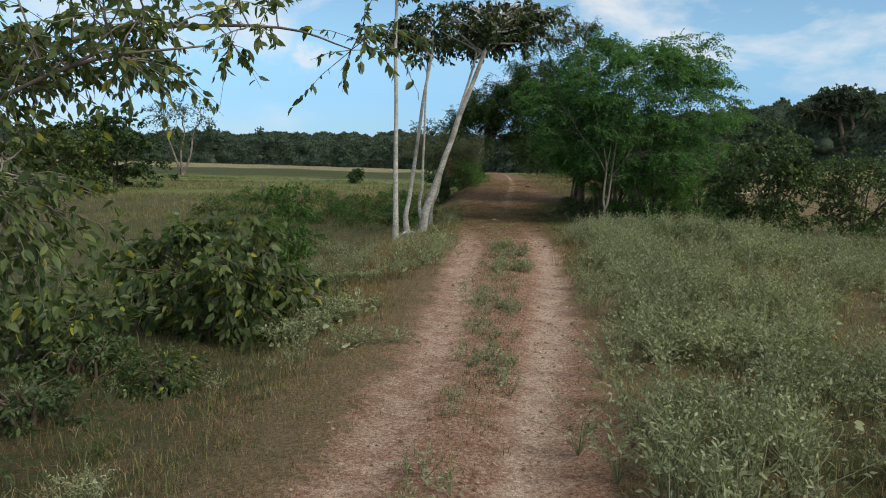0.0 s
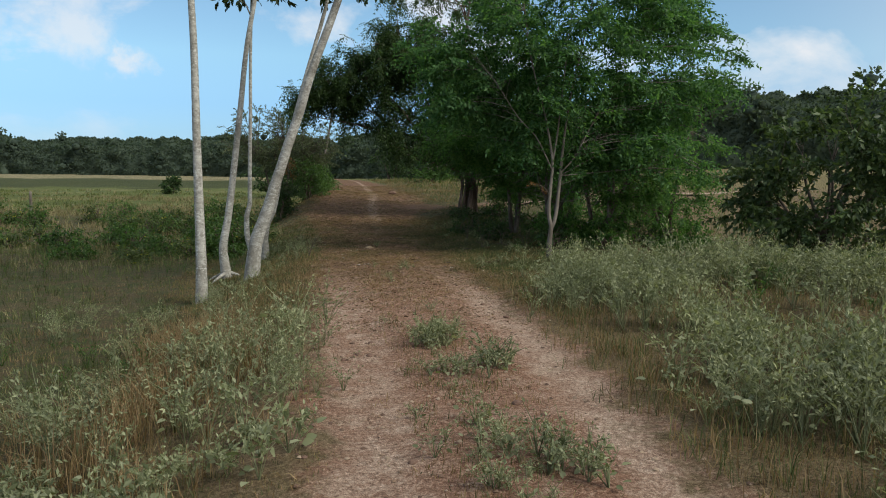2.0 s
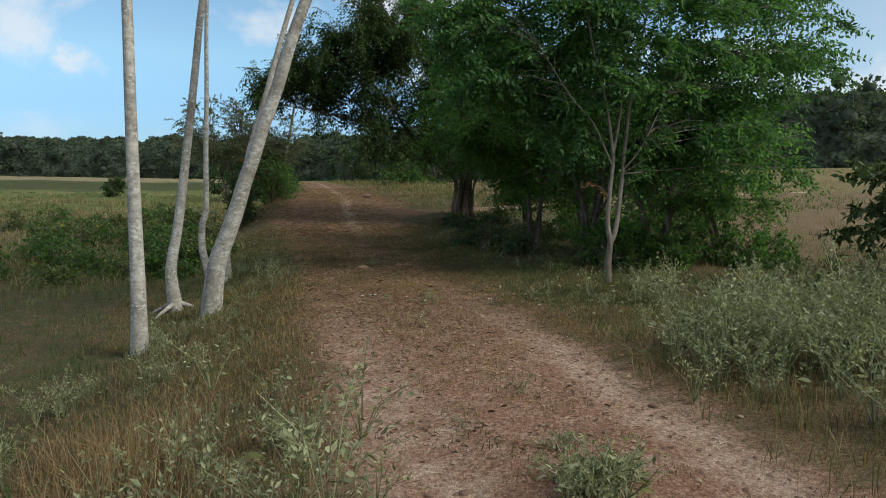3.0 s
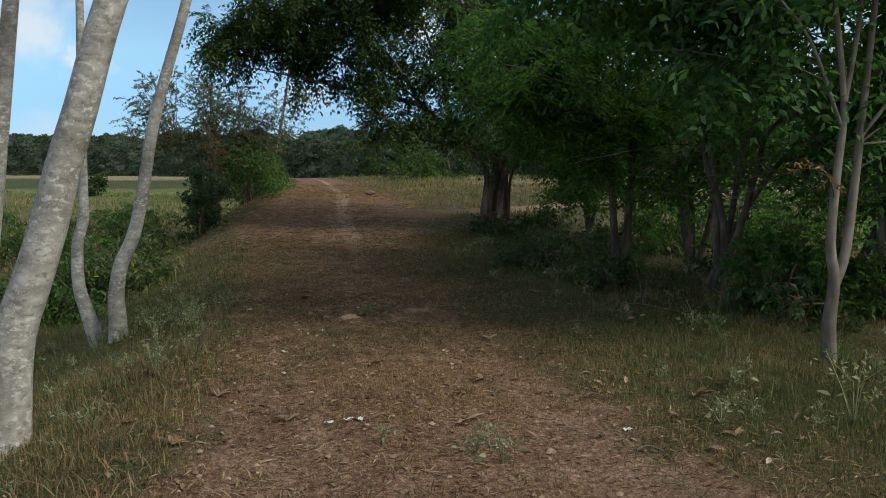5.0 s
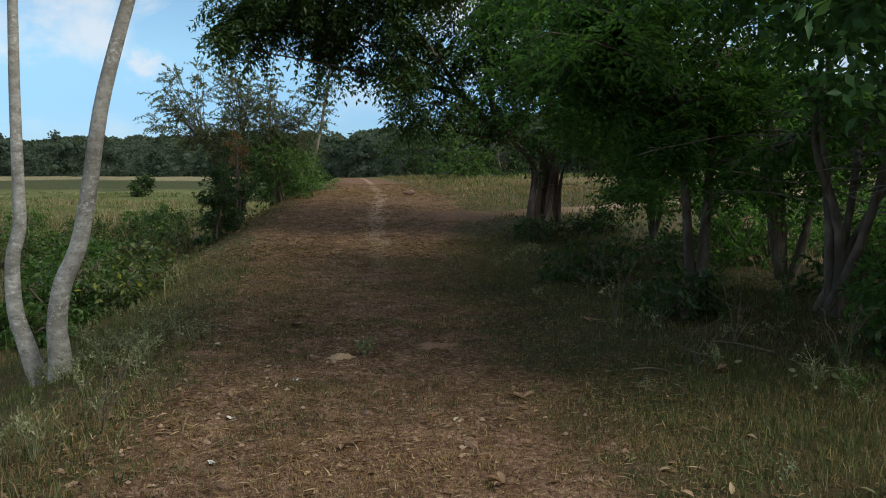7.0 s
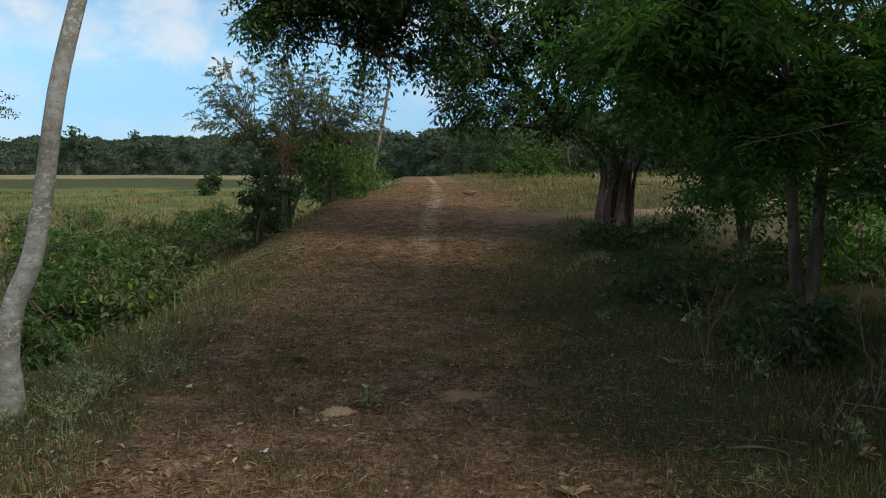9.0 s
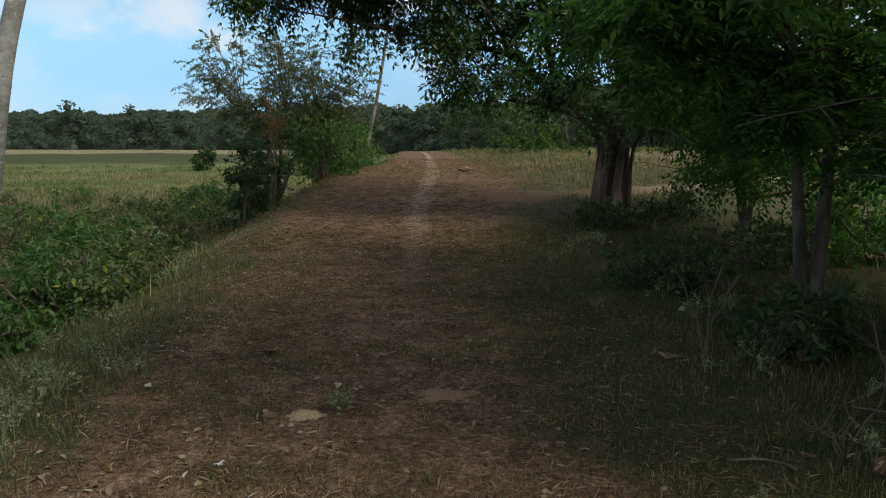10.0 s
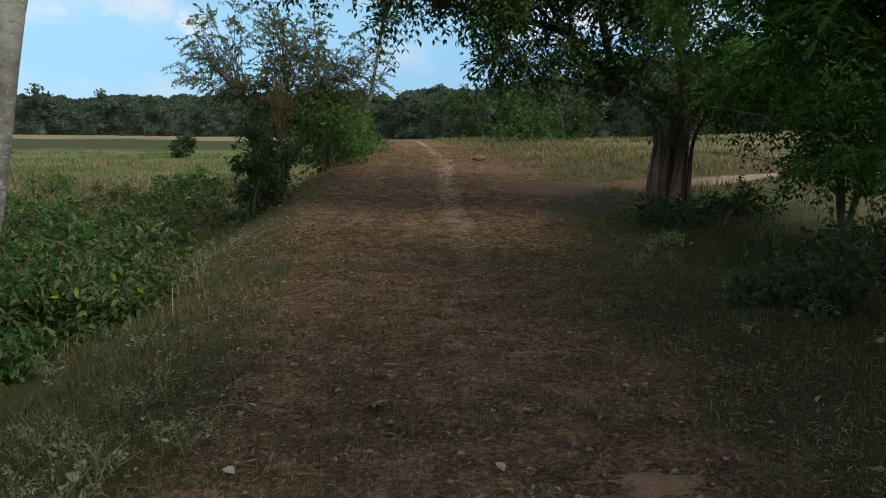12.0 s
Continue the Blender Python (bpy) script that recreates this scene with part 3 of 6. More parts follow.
def grow(rng, stems, crowns, twigs=7, twig_len=0.5, droop=0.1, arch=0.15, thick=0.03, shell=0.5, tier=0.0):
    """Branches from stems (lines with radii) into crown ellipsoids (centre, radii, count).
    Returns branches, and twigs as (start, way, length)."""
    pts = np.concatenate([s[0] for s in stems]); rad = np.concatenate([s[1] for s in stems])
    branches, tips = [], []
    for c, r, count in crowns:
        c, r = np.asarray(c, float), np.asarray(r, float)
        for _ in range(count):
            d = unit(rng.normal(0, 1, 3))
            goal = c + d * r * rng.uniform(shell, 1.0) ** 0.6
            if tier:
                goal[2] = round(goal[2] / tier) * tier + rng.normal(0, 0.1 * tier)
            cost = np.linalg.norm(pts - goal, axis=1) + 1.6 * np.maximum(0, pts[:, 2] - goal[2] + 0.15) + rng.uniform(0, 0.5, len(pts))
            k = int(np.argmin(cost))
            a = pts[k]
            ln_ = np.linalg.norm(goal - a)
            mid = (a + goal) / 2 + np.array([0, 0, arch * ln_]) + rng.normal(0, 0.09 * ln_, 3)
            path = bezier(a, mid, goal, 8)
            path[1:-1] += rng.normal(0, 0.015 * ln_, (6, 3))
            r0 = min(rad[k] * 0.6, thick * (0.4 + 0.35 * ln_))
            branches.append((path, np.linspace(r0, 0.005, 8)))
            for _ in range(twigs):
                s = rng.uniform(0.35, 1.0)
                i = min(int(s * 7), 6)
                at = path[i] + (path[i + 1] - path[i]) * (s * 7 - i)
                w = unit(unit(path[i + 1] - path[i]) * 0.5 + (at - c) / np.max(r) * 0.4 + rng.normal(0, 0.6, 3) * [1, 1, 0.5] + np.array([0, 0, -droop]))
                tips.append((at, w, twig_len * rng.uniform(0.5, 1.2)))
    return branches, tips


def twig_tubes(soup, tips, r=0.004, sag=0.25):
    for at, w, ln_ in tips:
        p = bezier(at, at + w * ln_ * 0.5, at + w * ln_ + np.array([0, 0, -sag * ln_]), 3)
        soup.tube(p, np.linspace(r, r * 0.4, 3), 3, False)


def along(rng, tips, per, sag=0.25, lo=0.2):
    """Places and ways for leaves along the twigs."""
    at = np.array([t[0] for t in tips]); w = np.array([t[1] for t in tips]); ln_ = np.array([t[2] for t in tips])
    k = np.repeat(np.arange(len(tips)), per)
    s = rng.uniform(lo, 1.0, len(k))[:, None]
    pos = at[k] + w[k] * ln_[k][:, None] * s + np.array([0, 0, -sag]) * ln_[k][:, None] * s * s
    return pos, w[k]


def stem(points, r0, r1, n=16, flare=0.0):
    p = curve(points, n)
    r = np.linspace(r0, r1, len(p))
    if flare:
        r = r * (1 + flare * np.exp(-np.linspace(0, 9, len(p))))
    return p, r


def ground_at(x, y, sink=0.05):
    return float(land(x, y)) - sink


def make_tree(name, label, category, base, stems, crowns, bark, leafmat, seed, kind="leaf", leaf=0.08, wide=0.45, per=12,
              twigs=7, twig_len=0.5, droop=0.1, arch=0.15, thick=0.03, shell=0.5, pairs=6, hang=0.4, group="", fine=False, sides=9, flat=0.6, sag=0.25, frond=4.2, twiggy=True, tier=0.0, tilt=0.35):
    rng = np.random.default_rng(seed)
    root = thing(name, base, label, category, group)
    wood = Soup()
    for k, (p, r) in enumerate(stems):
        st = Soup()
        st.tube(p, r, sides)
        if k == 0 or p[0][2] < base[2] + 0.3:
            trunk = part("trunk", st, bark, root)
        else:
            part("limb", st, bark, trunk, origin=root.location)
    br, tips = grow(rng, stems, crowns, twigs, twig_len, droop, arch, thick, shell, tier)
    for p, r in br:
        wood.tube(p[[0, 2, 4, 6, 7]], r[[0, 2, 4, 6, 7]], 4)
    if twiggy:
        twig_tubes(wood, tips, 0.004, sag)
    tagged(part("branchwork", wood, bark, root), kind="stuff")
    cr = Soup()
    pos, w = along(rng, tips, per, sag)
    n = len(pos)
    way = w * 0.6 + rng.normal(0, 0.55, (n, 3)) + np.array([0, 0, -hang])
    if kind == "feather":
        if hang < 0.5:
            way[:, 2] *= 0.45
        cr.feathers(rng, pos, way, rng.uniform(0.7, 1.2, n) * leaf * frond, pairs, leaf, wide, tilt)
    else:
        cr.leaves(rng, pos, way, rng.uniform(0.6, 1.25, n) * leaf, wide, 0.25, flat, fine)
    part("crown", cr, leafmat, root)
    return root

# ---- ground ----
def build_ground():
    def axis(parts):
        out = [np.arange(a, b, s) for a, b, s in parts]
        return np.concatenate(out + [[parts[-1][1]]])
    xs = axis([(-1500, -300, 200), (-300, -60, 20), (-60, -12, 2.0), (-12, -4, 0.4), (-4, 8, 0.18), (8, 16, 0.5), (16, 28, 1.0), (28, 60, 2.5), (60, 300, 20), (300, 1500, 200)])
    ys = axis([(-800, -100, 100), (-100, -10, 10), (-10, 6, 1.0), (6, 47, 0.21), (47, 64, 0.35), (64, 130, 2.4), (130, 400, 15), (400, 2500, 210)])
    X, Y = np.meshgrid(xs, ys, indexing="ij")
    Z = land(X, Y)
    nx, ny = X.shape
    i, j = np.meshgrid(np.arange(nx - 1), np.arange(ny - 1), indexing="ij")
    q = np.stack([i * ny + j, (i + 1) * ny + j, (i + 1) * ny + j + 1, i * ny + j + 1], -1).reshape(-1, 4)
    g = Soup()
    g.add(np.stack([X, Y, Z], -1), None, q)
    me = g.mesh("ground", M_GROUND)
    lay = me.uv_layers.new(name="track")
    uu = ((X - track_x(Y)) / track_half(Y)).ravel()
    vv = Y.ravel()
    k = q.ravel()
    lay.data.foreach_set("uv", np.stack([uu[k], vv[k]], 1).astype(np.float32).ravel())
    lay2 = me.uv_layers.new(name="spur")
    sp, xx = np.minimum(spur(X, Y).ravel(), 50), X.ravel()
    lay2.data.foreach_set("uv", np.stack([sp[k], xx[k]], 1).astype(np.float32).ravel())
    tagged(new("ground", me), "reddish dirt track with worn ruts between rough green and dry grass", "ground", kind="structure")


build_ground()


# ---- far woods ----
def build_woods():
    rng = np.random.default_rng(11)
    kinds = []
    for k in range(6):
        s = Soup()
        lobes = [(rng.normal(0, 1.5), rng.normal(0, 1.4), rng.uniform(3.8, 6.4), rng.uniform(0.9, 1.5)) for _ in range(7)]
        lobes += [(rng.normal(0, 2.2), rng.normal(0, 1.4), rng.uniform(0.2, 3.8), rng.uniform(1.2, 1.9)) for _ in range(8)]
        for lx, ly, lz, lr in lobes:
            bm = bmesh.new()
            bmesh.ops.create_icosphere(bm, subdivisions=1, radius=1)
            co = np.array([v.co[:] for v in bm.verts])
            fc = np.array([[v.index for v in f.verts] for f in bm.faces])
            bm.free()
            co = co * (lr * (0.4 + 0.25 * rng.random((len(co), 1)))) * [1, 1, 0.8] + [lx, ly, lz]
            s.add(co, fc)
            m_ = 64
            d = unit(rng.normal(0, 1, (m_, 3)) + [0, 0, 0.5])
            s.leaves(rng, np.array([lx, ly, lz]) + d * lr * rng.uniform(0.6, 1.0, (m_, 1)) * [1, 1, 0.8], d + rng.normal(0, 0.7, (m_, 3)), rng.uniform(0.22, 0.48, m_), 0.9, 0.2, 0.6)
        s.tube([(0, 0, -1), (0.1, 0, 3), (0.2, 0.1, 5)], [0.22, 0.18, 0.08], 5)
        kinds.append(s)
    # the edge of the wood, as a line from the far left round to the right
    edge = curve([(-230, 205), (-160, 215), (-90, 215), (-20, 190), (25, 150), (60, 118), (95, 100), (150, 80)], 50)
    wood = Soup()
    step = np.concatenate([[0], np.cumsum(np.linalg.norm(np.diff(edge, axis=0), axis=1))])
    run = np.arange(0, step[-1], 1.6)
    line = np.stack([np.interp(run, step, edge[:, 0]), np.interp(run, step, edge[:, 1])], 1)
    along_ = unit(np.gradient(line, axis=0))
    out = np.stack([-along_[:, 1], along_[:, 0]], 1)
    # two overlapping faces of closed canopy, each a rounded, lumpy sheet thick with leaves
    for dist, tall, count in ((0, 6.2, 62000), (9, 8.8, 44000)):
        rows = 12
        t = np.linspace(0, 1, rows)
        V = np.zeros((len(run), rows, 3))
        for a in range(len(run)):
            h = tall * (1 + 0.3 * float(smooth(5, 45, line[a][0]))) * (1 + 0.22 * noise.noise(Vector((run[a] * 0.11, dist, 0))) + 0.16 * noise.noise(Vector((run[a] * 0.4, dist, 5))))
            for c in range(rows):
                z = h * math.sin(t[c] * 1.5)
                back = 4.5 * (1 - math.cos(t[c] * 1.5)) + 1.9 * noise.noise(Vector((run[a] * 0.33, z * 0.45, dist))) + 0.9 * noise.noise(Vector((run[a] * 0.8, z * 0.9, dist + 9)))
                q = line[a] + out[a] * (dist + back)
                V[a, c] = (q[0], q[1], float(land(q[0], q[1])) - 0.3 + z)
        a, c = np.meshgrid(np.arange(len(run) - 1), np.arange(rows - 1), indexing="ij")
        wood.add(V, None, np.stack([a * rows + c, (a + 1) * rows + c, (a + 1) * rows + c + 1, a * rows + c + 1], -1).reshape(-1, 4))
        a, c = rng.integers(0, len(run) - 1, count), rng.integers(0, rows - 1, count)
        f, g = rng.random((count, 1)), rng.random((count, 1))
        at = (V[a, c] * (1 - f) + V[a + 1, c] * f) * (1 - g) + (V[a, c + 1] * (1 - f) + V[a + 1, c + 1] * f) * g
        face = np.concatenate([-out[a], 0.3 + 1.2 * (c / rows)[:, None]], 1)
        wood.leaves(rng, at, unit(face) + rng.normal(0, 0.8, (count, 3)), rng.uniform(0.25, 0.6, count), 0.9, 0.2, 0.5)
    # single crowns that stand out of it
    per = [[] for _ in kinds]
    for s in np.arange(4, step[-1] - 4, 6.5):
        k = min(int((s + rng.uniform(-2, 2)) / 1.6), len(run) - 1)
        p = line[k] + out[k] * rng.uniform(1, 9)
        sc, ang = rng.uniform(0.8, 1.5) * (1 + 0.25 * float(smooth(5, 45, p[0]))), rng.uniform(0, 6.28)
        M = np.eye(4)
        M[:2, :2] = [[math.cos(ang) * sc, -math.sin(ang) * sc], [math.sin(ang) * sc, math.cos(ang) * sc]]
        M[2, 2] = sc * rng.uniform(0.9, 1.15)
        M[:3, 3] = (p[0], p[1], float(land(p[0], p[1])) - 0.2)
        per[rng.integers(0, len(kinds))].append(M)
    for s, ms in zip(kinds, per):
        if ms:
            wood.copies(s, np.array(ms))
    tagged(new("far_woods", wood.mesh("far_woods", M_HAZED_FOREST)), "belt of dense dark green forest beyond the pasture", "forest", kind="stuff")


build_woods()


# ---- the five pale stems beside the track ----
def pale_tree(pts, r0, r1, crown, seed, label, root=False):
    base = (pts[0][0], pts[0][1], ground_at(pts[0][0], pts[0][1]))
    pts = [(pts[0][0], pts[0][1], base[2] - 0.1)] + list(pts[1:])
    st = [stem(pts, r0, r1, 40, 0.25)]
    t = make_tree("pale_stemmed_tree", label, "tree", base, st, crown, M_PALE_BARK, M_CROWN, seed, leaf=0.19, wide=0.42, per=11,
                  twigs=7, twig_len=0.55, droop=0.3, arch=0.12, thick=0.05, hang=0.75, group="pale stems beside the track", fine=True, sides=14, flat=0.35)
    if root:
        rt = Soup()
        b = np.array(base)
        for dx, dy in ((-0.38, -0.55), (0.34, -0.12), (-0.5, 0.1)):
            e = b + (dx, dy, 0)
            e[2] = ground_at(e[0], e[1], 0.02)
            rt.tube(bezier(b + (0, 0, 0.2), b + (dx * 0.45, dy * 0.45, 0.16), e, 8), np.linspace(0.06, 0.015, 8), 7)
        part("root", rt, M_PALE_BARK, t, "forked pale root above the ground")
    return t


# A, B, C stand apart; the last two rise from one foot
pale_tree([(-1.38, 33.7, -0.6), (-1.38, 33.7, 0.2), (-1.4, 33.7, 1.3), (-1.42, 33.7, 2.6), (-1.44, 33.7, 4.4), (-1.5, 33.7, 6.2), (-1.48, 33.7, 8.6)], 0.11, 0.05,
          [((-1.2, 34.1, 9.0), (1.5, 1.5, 0.8), 12)], 21, "slender straight pale grey tree beside the dirt track")
pale_tree([(-1.15, 37.1, -0.75), (-1.24, 37.1, -0.2), (-1.25, 37.1, 0.2), (-1.12, 37.1, 0.92), (-0.98, 37.1, 2.0), (-0.8, 37.1, 3.5), (-0.64, 37.1, 4.9), (-0.38, 37.1, 6.4), (-0.33, 37.1, 7.4)], 0.115, 0.04,
          [((-0.6, 37.1, 7.6), (1.6, 1.5, 0.8), 18), ((-2.4, 37.1, 7.4), (1.2, 1.0, 0.5), 8)], 22, "pale grey tree with curved foot and forked roots", True)
pale_tree([(-0.49, 35.15, -0.45), (-0.43, 35.09, 0.05), (-0.35, 35.03, 0.5), (-0.2, 34.97, 0.9), (-0.06, 34.91, 1.3), (0.06, 34.85, 1.7), (0.2, 34.79, 2.1), (0.36, 34.71, 2.6), (0.58, 34.62, 3.2), (0.82, 34.5, 4.0), (1.2, 34.35, 5.0), (1.63, 34.17, 6.2), (2.0, 34.0, 7.3)], 0.15, 0.07,
          [((2.2, 34.2, 7.6), (1.9, 1.7, 0.9), 34), ((3.9, 34.8, 7.4), (1.5, 1.3, 0.7), 20), ((0.5, 34.2, 7.5), (1.2, 1.2, 0.6), 14)], 23,
          "thick pale grey tree leaning over the track")
pale_tree([(-0.6, 39.4, -0.55), (-0.74, 39.4, -0.12), (-0.83, 39.4, 0.25), (-0.83, 39.4, 0.75), (-0.75, 39.4, 1.08), (-0.74, 39.4, 1.5), (-0.73, 39.4, 2.4), (-0.7, 39.4, 3.5), (-0.68, 39.4, 5.0), (-0.6, 39.4, 7.2)], 0.085, 0.035,
          [((-0.6, 39.5, 7.6), (1.6, 1.4, 0.8), 18)], 24, "thin pale grey stem with bent foot")
pale_tree([(-0.36, 39.15, -0.5), (-0.34, 39.1, -0.15), (-0.35, 39.1, 0.15), (-0.28, 39.1, 0.54), (-0.13, 39.1, 0.88), (-0.02, 39.1, 1.35), (0.13, 39.1, 2.2), (0.29, 39.1, 2.8), (0.5, 39.1, 3.5), (0.8, 39.1, 4.6), (1.3, 39.1, 6.3), (1.45, 39.1, 7.2)], 0.1, 0.045,
          [((1.6, 39.4, 7.9), (1.9, 1.8, 0.9), 28)], 25, "pale grey stem leaning from a shared foot")


# ---- trees right of the track ----
def fan(base, goals, r0, r1, seed, n=12, wob=0.06):
    """Several stems from one foot."""
    rng = np.random.default_rng(seed)
    out = []
    for gx, gy, gz in goals:
        a = np.array([base[0] + rng.normal(0, 0.1), base[1] + rng.normal(0, 0.1), base[2] - 0.08])
        c = np.array([base[0] + gx, base[1] + gy, base[2] + gz])
        pts = [a] + [a + (c - a) * s + np.array([0, 0, 0.10 * np.linalg.norm(c - a) * math.sin(s * 3.14)]) + rng.normal(0, wob, 3) for s in (0.3, 0.6, 0.82)] + [c]
        k = rng.uniform(0.75, 1.1)
        out.append(stem(pts, r0 * k, r1, n, 0.3))
    return out


def at_ground(x, y):
    return (x, y, ground_at(x, y))


b = at_ground(6.3, 34.85)
feathery = make_tree("feathery_tree", "bright green feathery tree with forked light grey trunk", "tree", b,
          [stem([b, (6.28, 34.85, 0.35), (6.31, 34.85, 0.75), (6.25, 34.85, 1.07), (6.28, 34.85, 1.7), (6.31, 34.85, 2.3), (6.1, 34.82, 3.3), (5.75, 34.8, 4.5), (5.5, 34.9, 6.2)], 0.062, 0.01, 26, 0.25),
           stem([(6.31, 34.85, 0.7), (6.42, 34.86, 1.0), (6.5, 34.88, 1.72), (6.58, 34.9, 2.65), (6.75, 35.0, 3.7), (7.1, 35.2, 5.0), (7.5, 35.4, 6.6)], 0.05, 0.01, 24),
           stem([(6.31, 34.85, 2.25), (6.42, 34.86, 2.9), (6.5, 34.9, 3.6), (6.6, 34.95, 4.4), (6.8, 35.1, 6.0)], 0.026, 0.008, 16),
           stem([(6.53, 34.89, 2.0), (6.9, 34.95, 2.4), (7.3, 35.05, 3.1), (8.1, 35.4, 4.4), (8.9, 35.9, 5.8)], 0.02, 0.007, 16),
           stem([(6.29, 34.85, 2.1), (5.9, 34.8, 2.8), (5.45, 34.78, 3.25), (4.9, 34.9, 4.1)], 0.018, 0.006, 14)],
          [((8.0, 36.4, 5.0), (3.8, 2.3, 2.7), 92), ((10.2, 36.4, 4.6), (1.9, 1.5, 1.5), 26), ((5.1, 37.0, 4.8), (2.0, 1.6, 1.6), 34), ((10.0, 36.4, 2.7), (1.3, 1.0, 0.9), 14), ((7.0, 34.9, 5.6), (2.2, 0.8, 1.2), 22), ((7.6, 34.7, 3.5), (1.8, 0.7, 0.6), 5), ((5.2, 36.0, 3.5), (1.3, 1.2, 0.7), 6), ((8.8, 35.2, 3.2), (1.3, 0.9, 0.6), 10)],
          M_GREY_BARK, M_BRIGHT, 31, "feather", leaf=0.12, wide=0.46, per=6, twigs=6, twig_len=0.5, droop=0.05, thick=0.008, pairs=5, hang=0.15, frond=4.2, tier=0.7, tilt=0.8, shell=0.65)
# a withered side branch low on the trunk
rng = np.random.default_rng(156)
line = bezier(np.array([6.26, 34.84, 1.45]), np.array([6.1, 34.7, 1.75]), np.array([5.85, 34.62, 1.72]), 8)
wood = Soup()
wood.tube(line, np.linspace(0.009, 0.004, 8), 5)
tips = [(line[i], unit(np.array([-0.6, -0.1, 0.1]) + rng.normal(0, 0.6, 3)), rng.uniform(0.12, 0.3)) for i in (3, 4, 5, 6, 6, 7, 7, 7)]
twig_tubes(wood, tips, 0.003)
part("withered_branch", wood, M_TWIG, feathery, "dry bare side branch")
dry = Soup()
pos, w = along(rng, tips, 9)
dry.leaves(rng, pos, w + rng.normal(0, 0.5, w.shape) + np.array([0, 0, -0.5]), rng.uniform(0.03, 0.065, len(pos)), 0.4, 0.3, 0.4)
part("withered_leaves", dry, M_RUST, feathery, "withered orange-brown leaves")

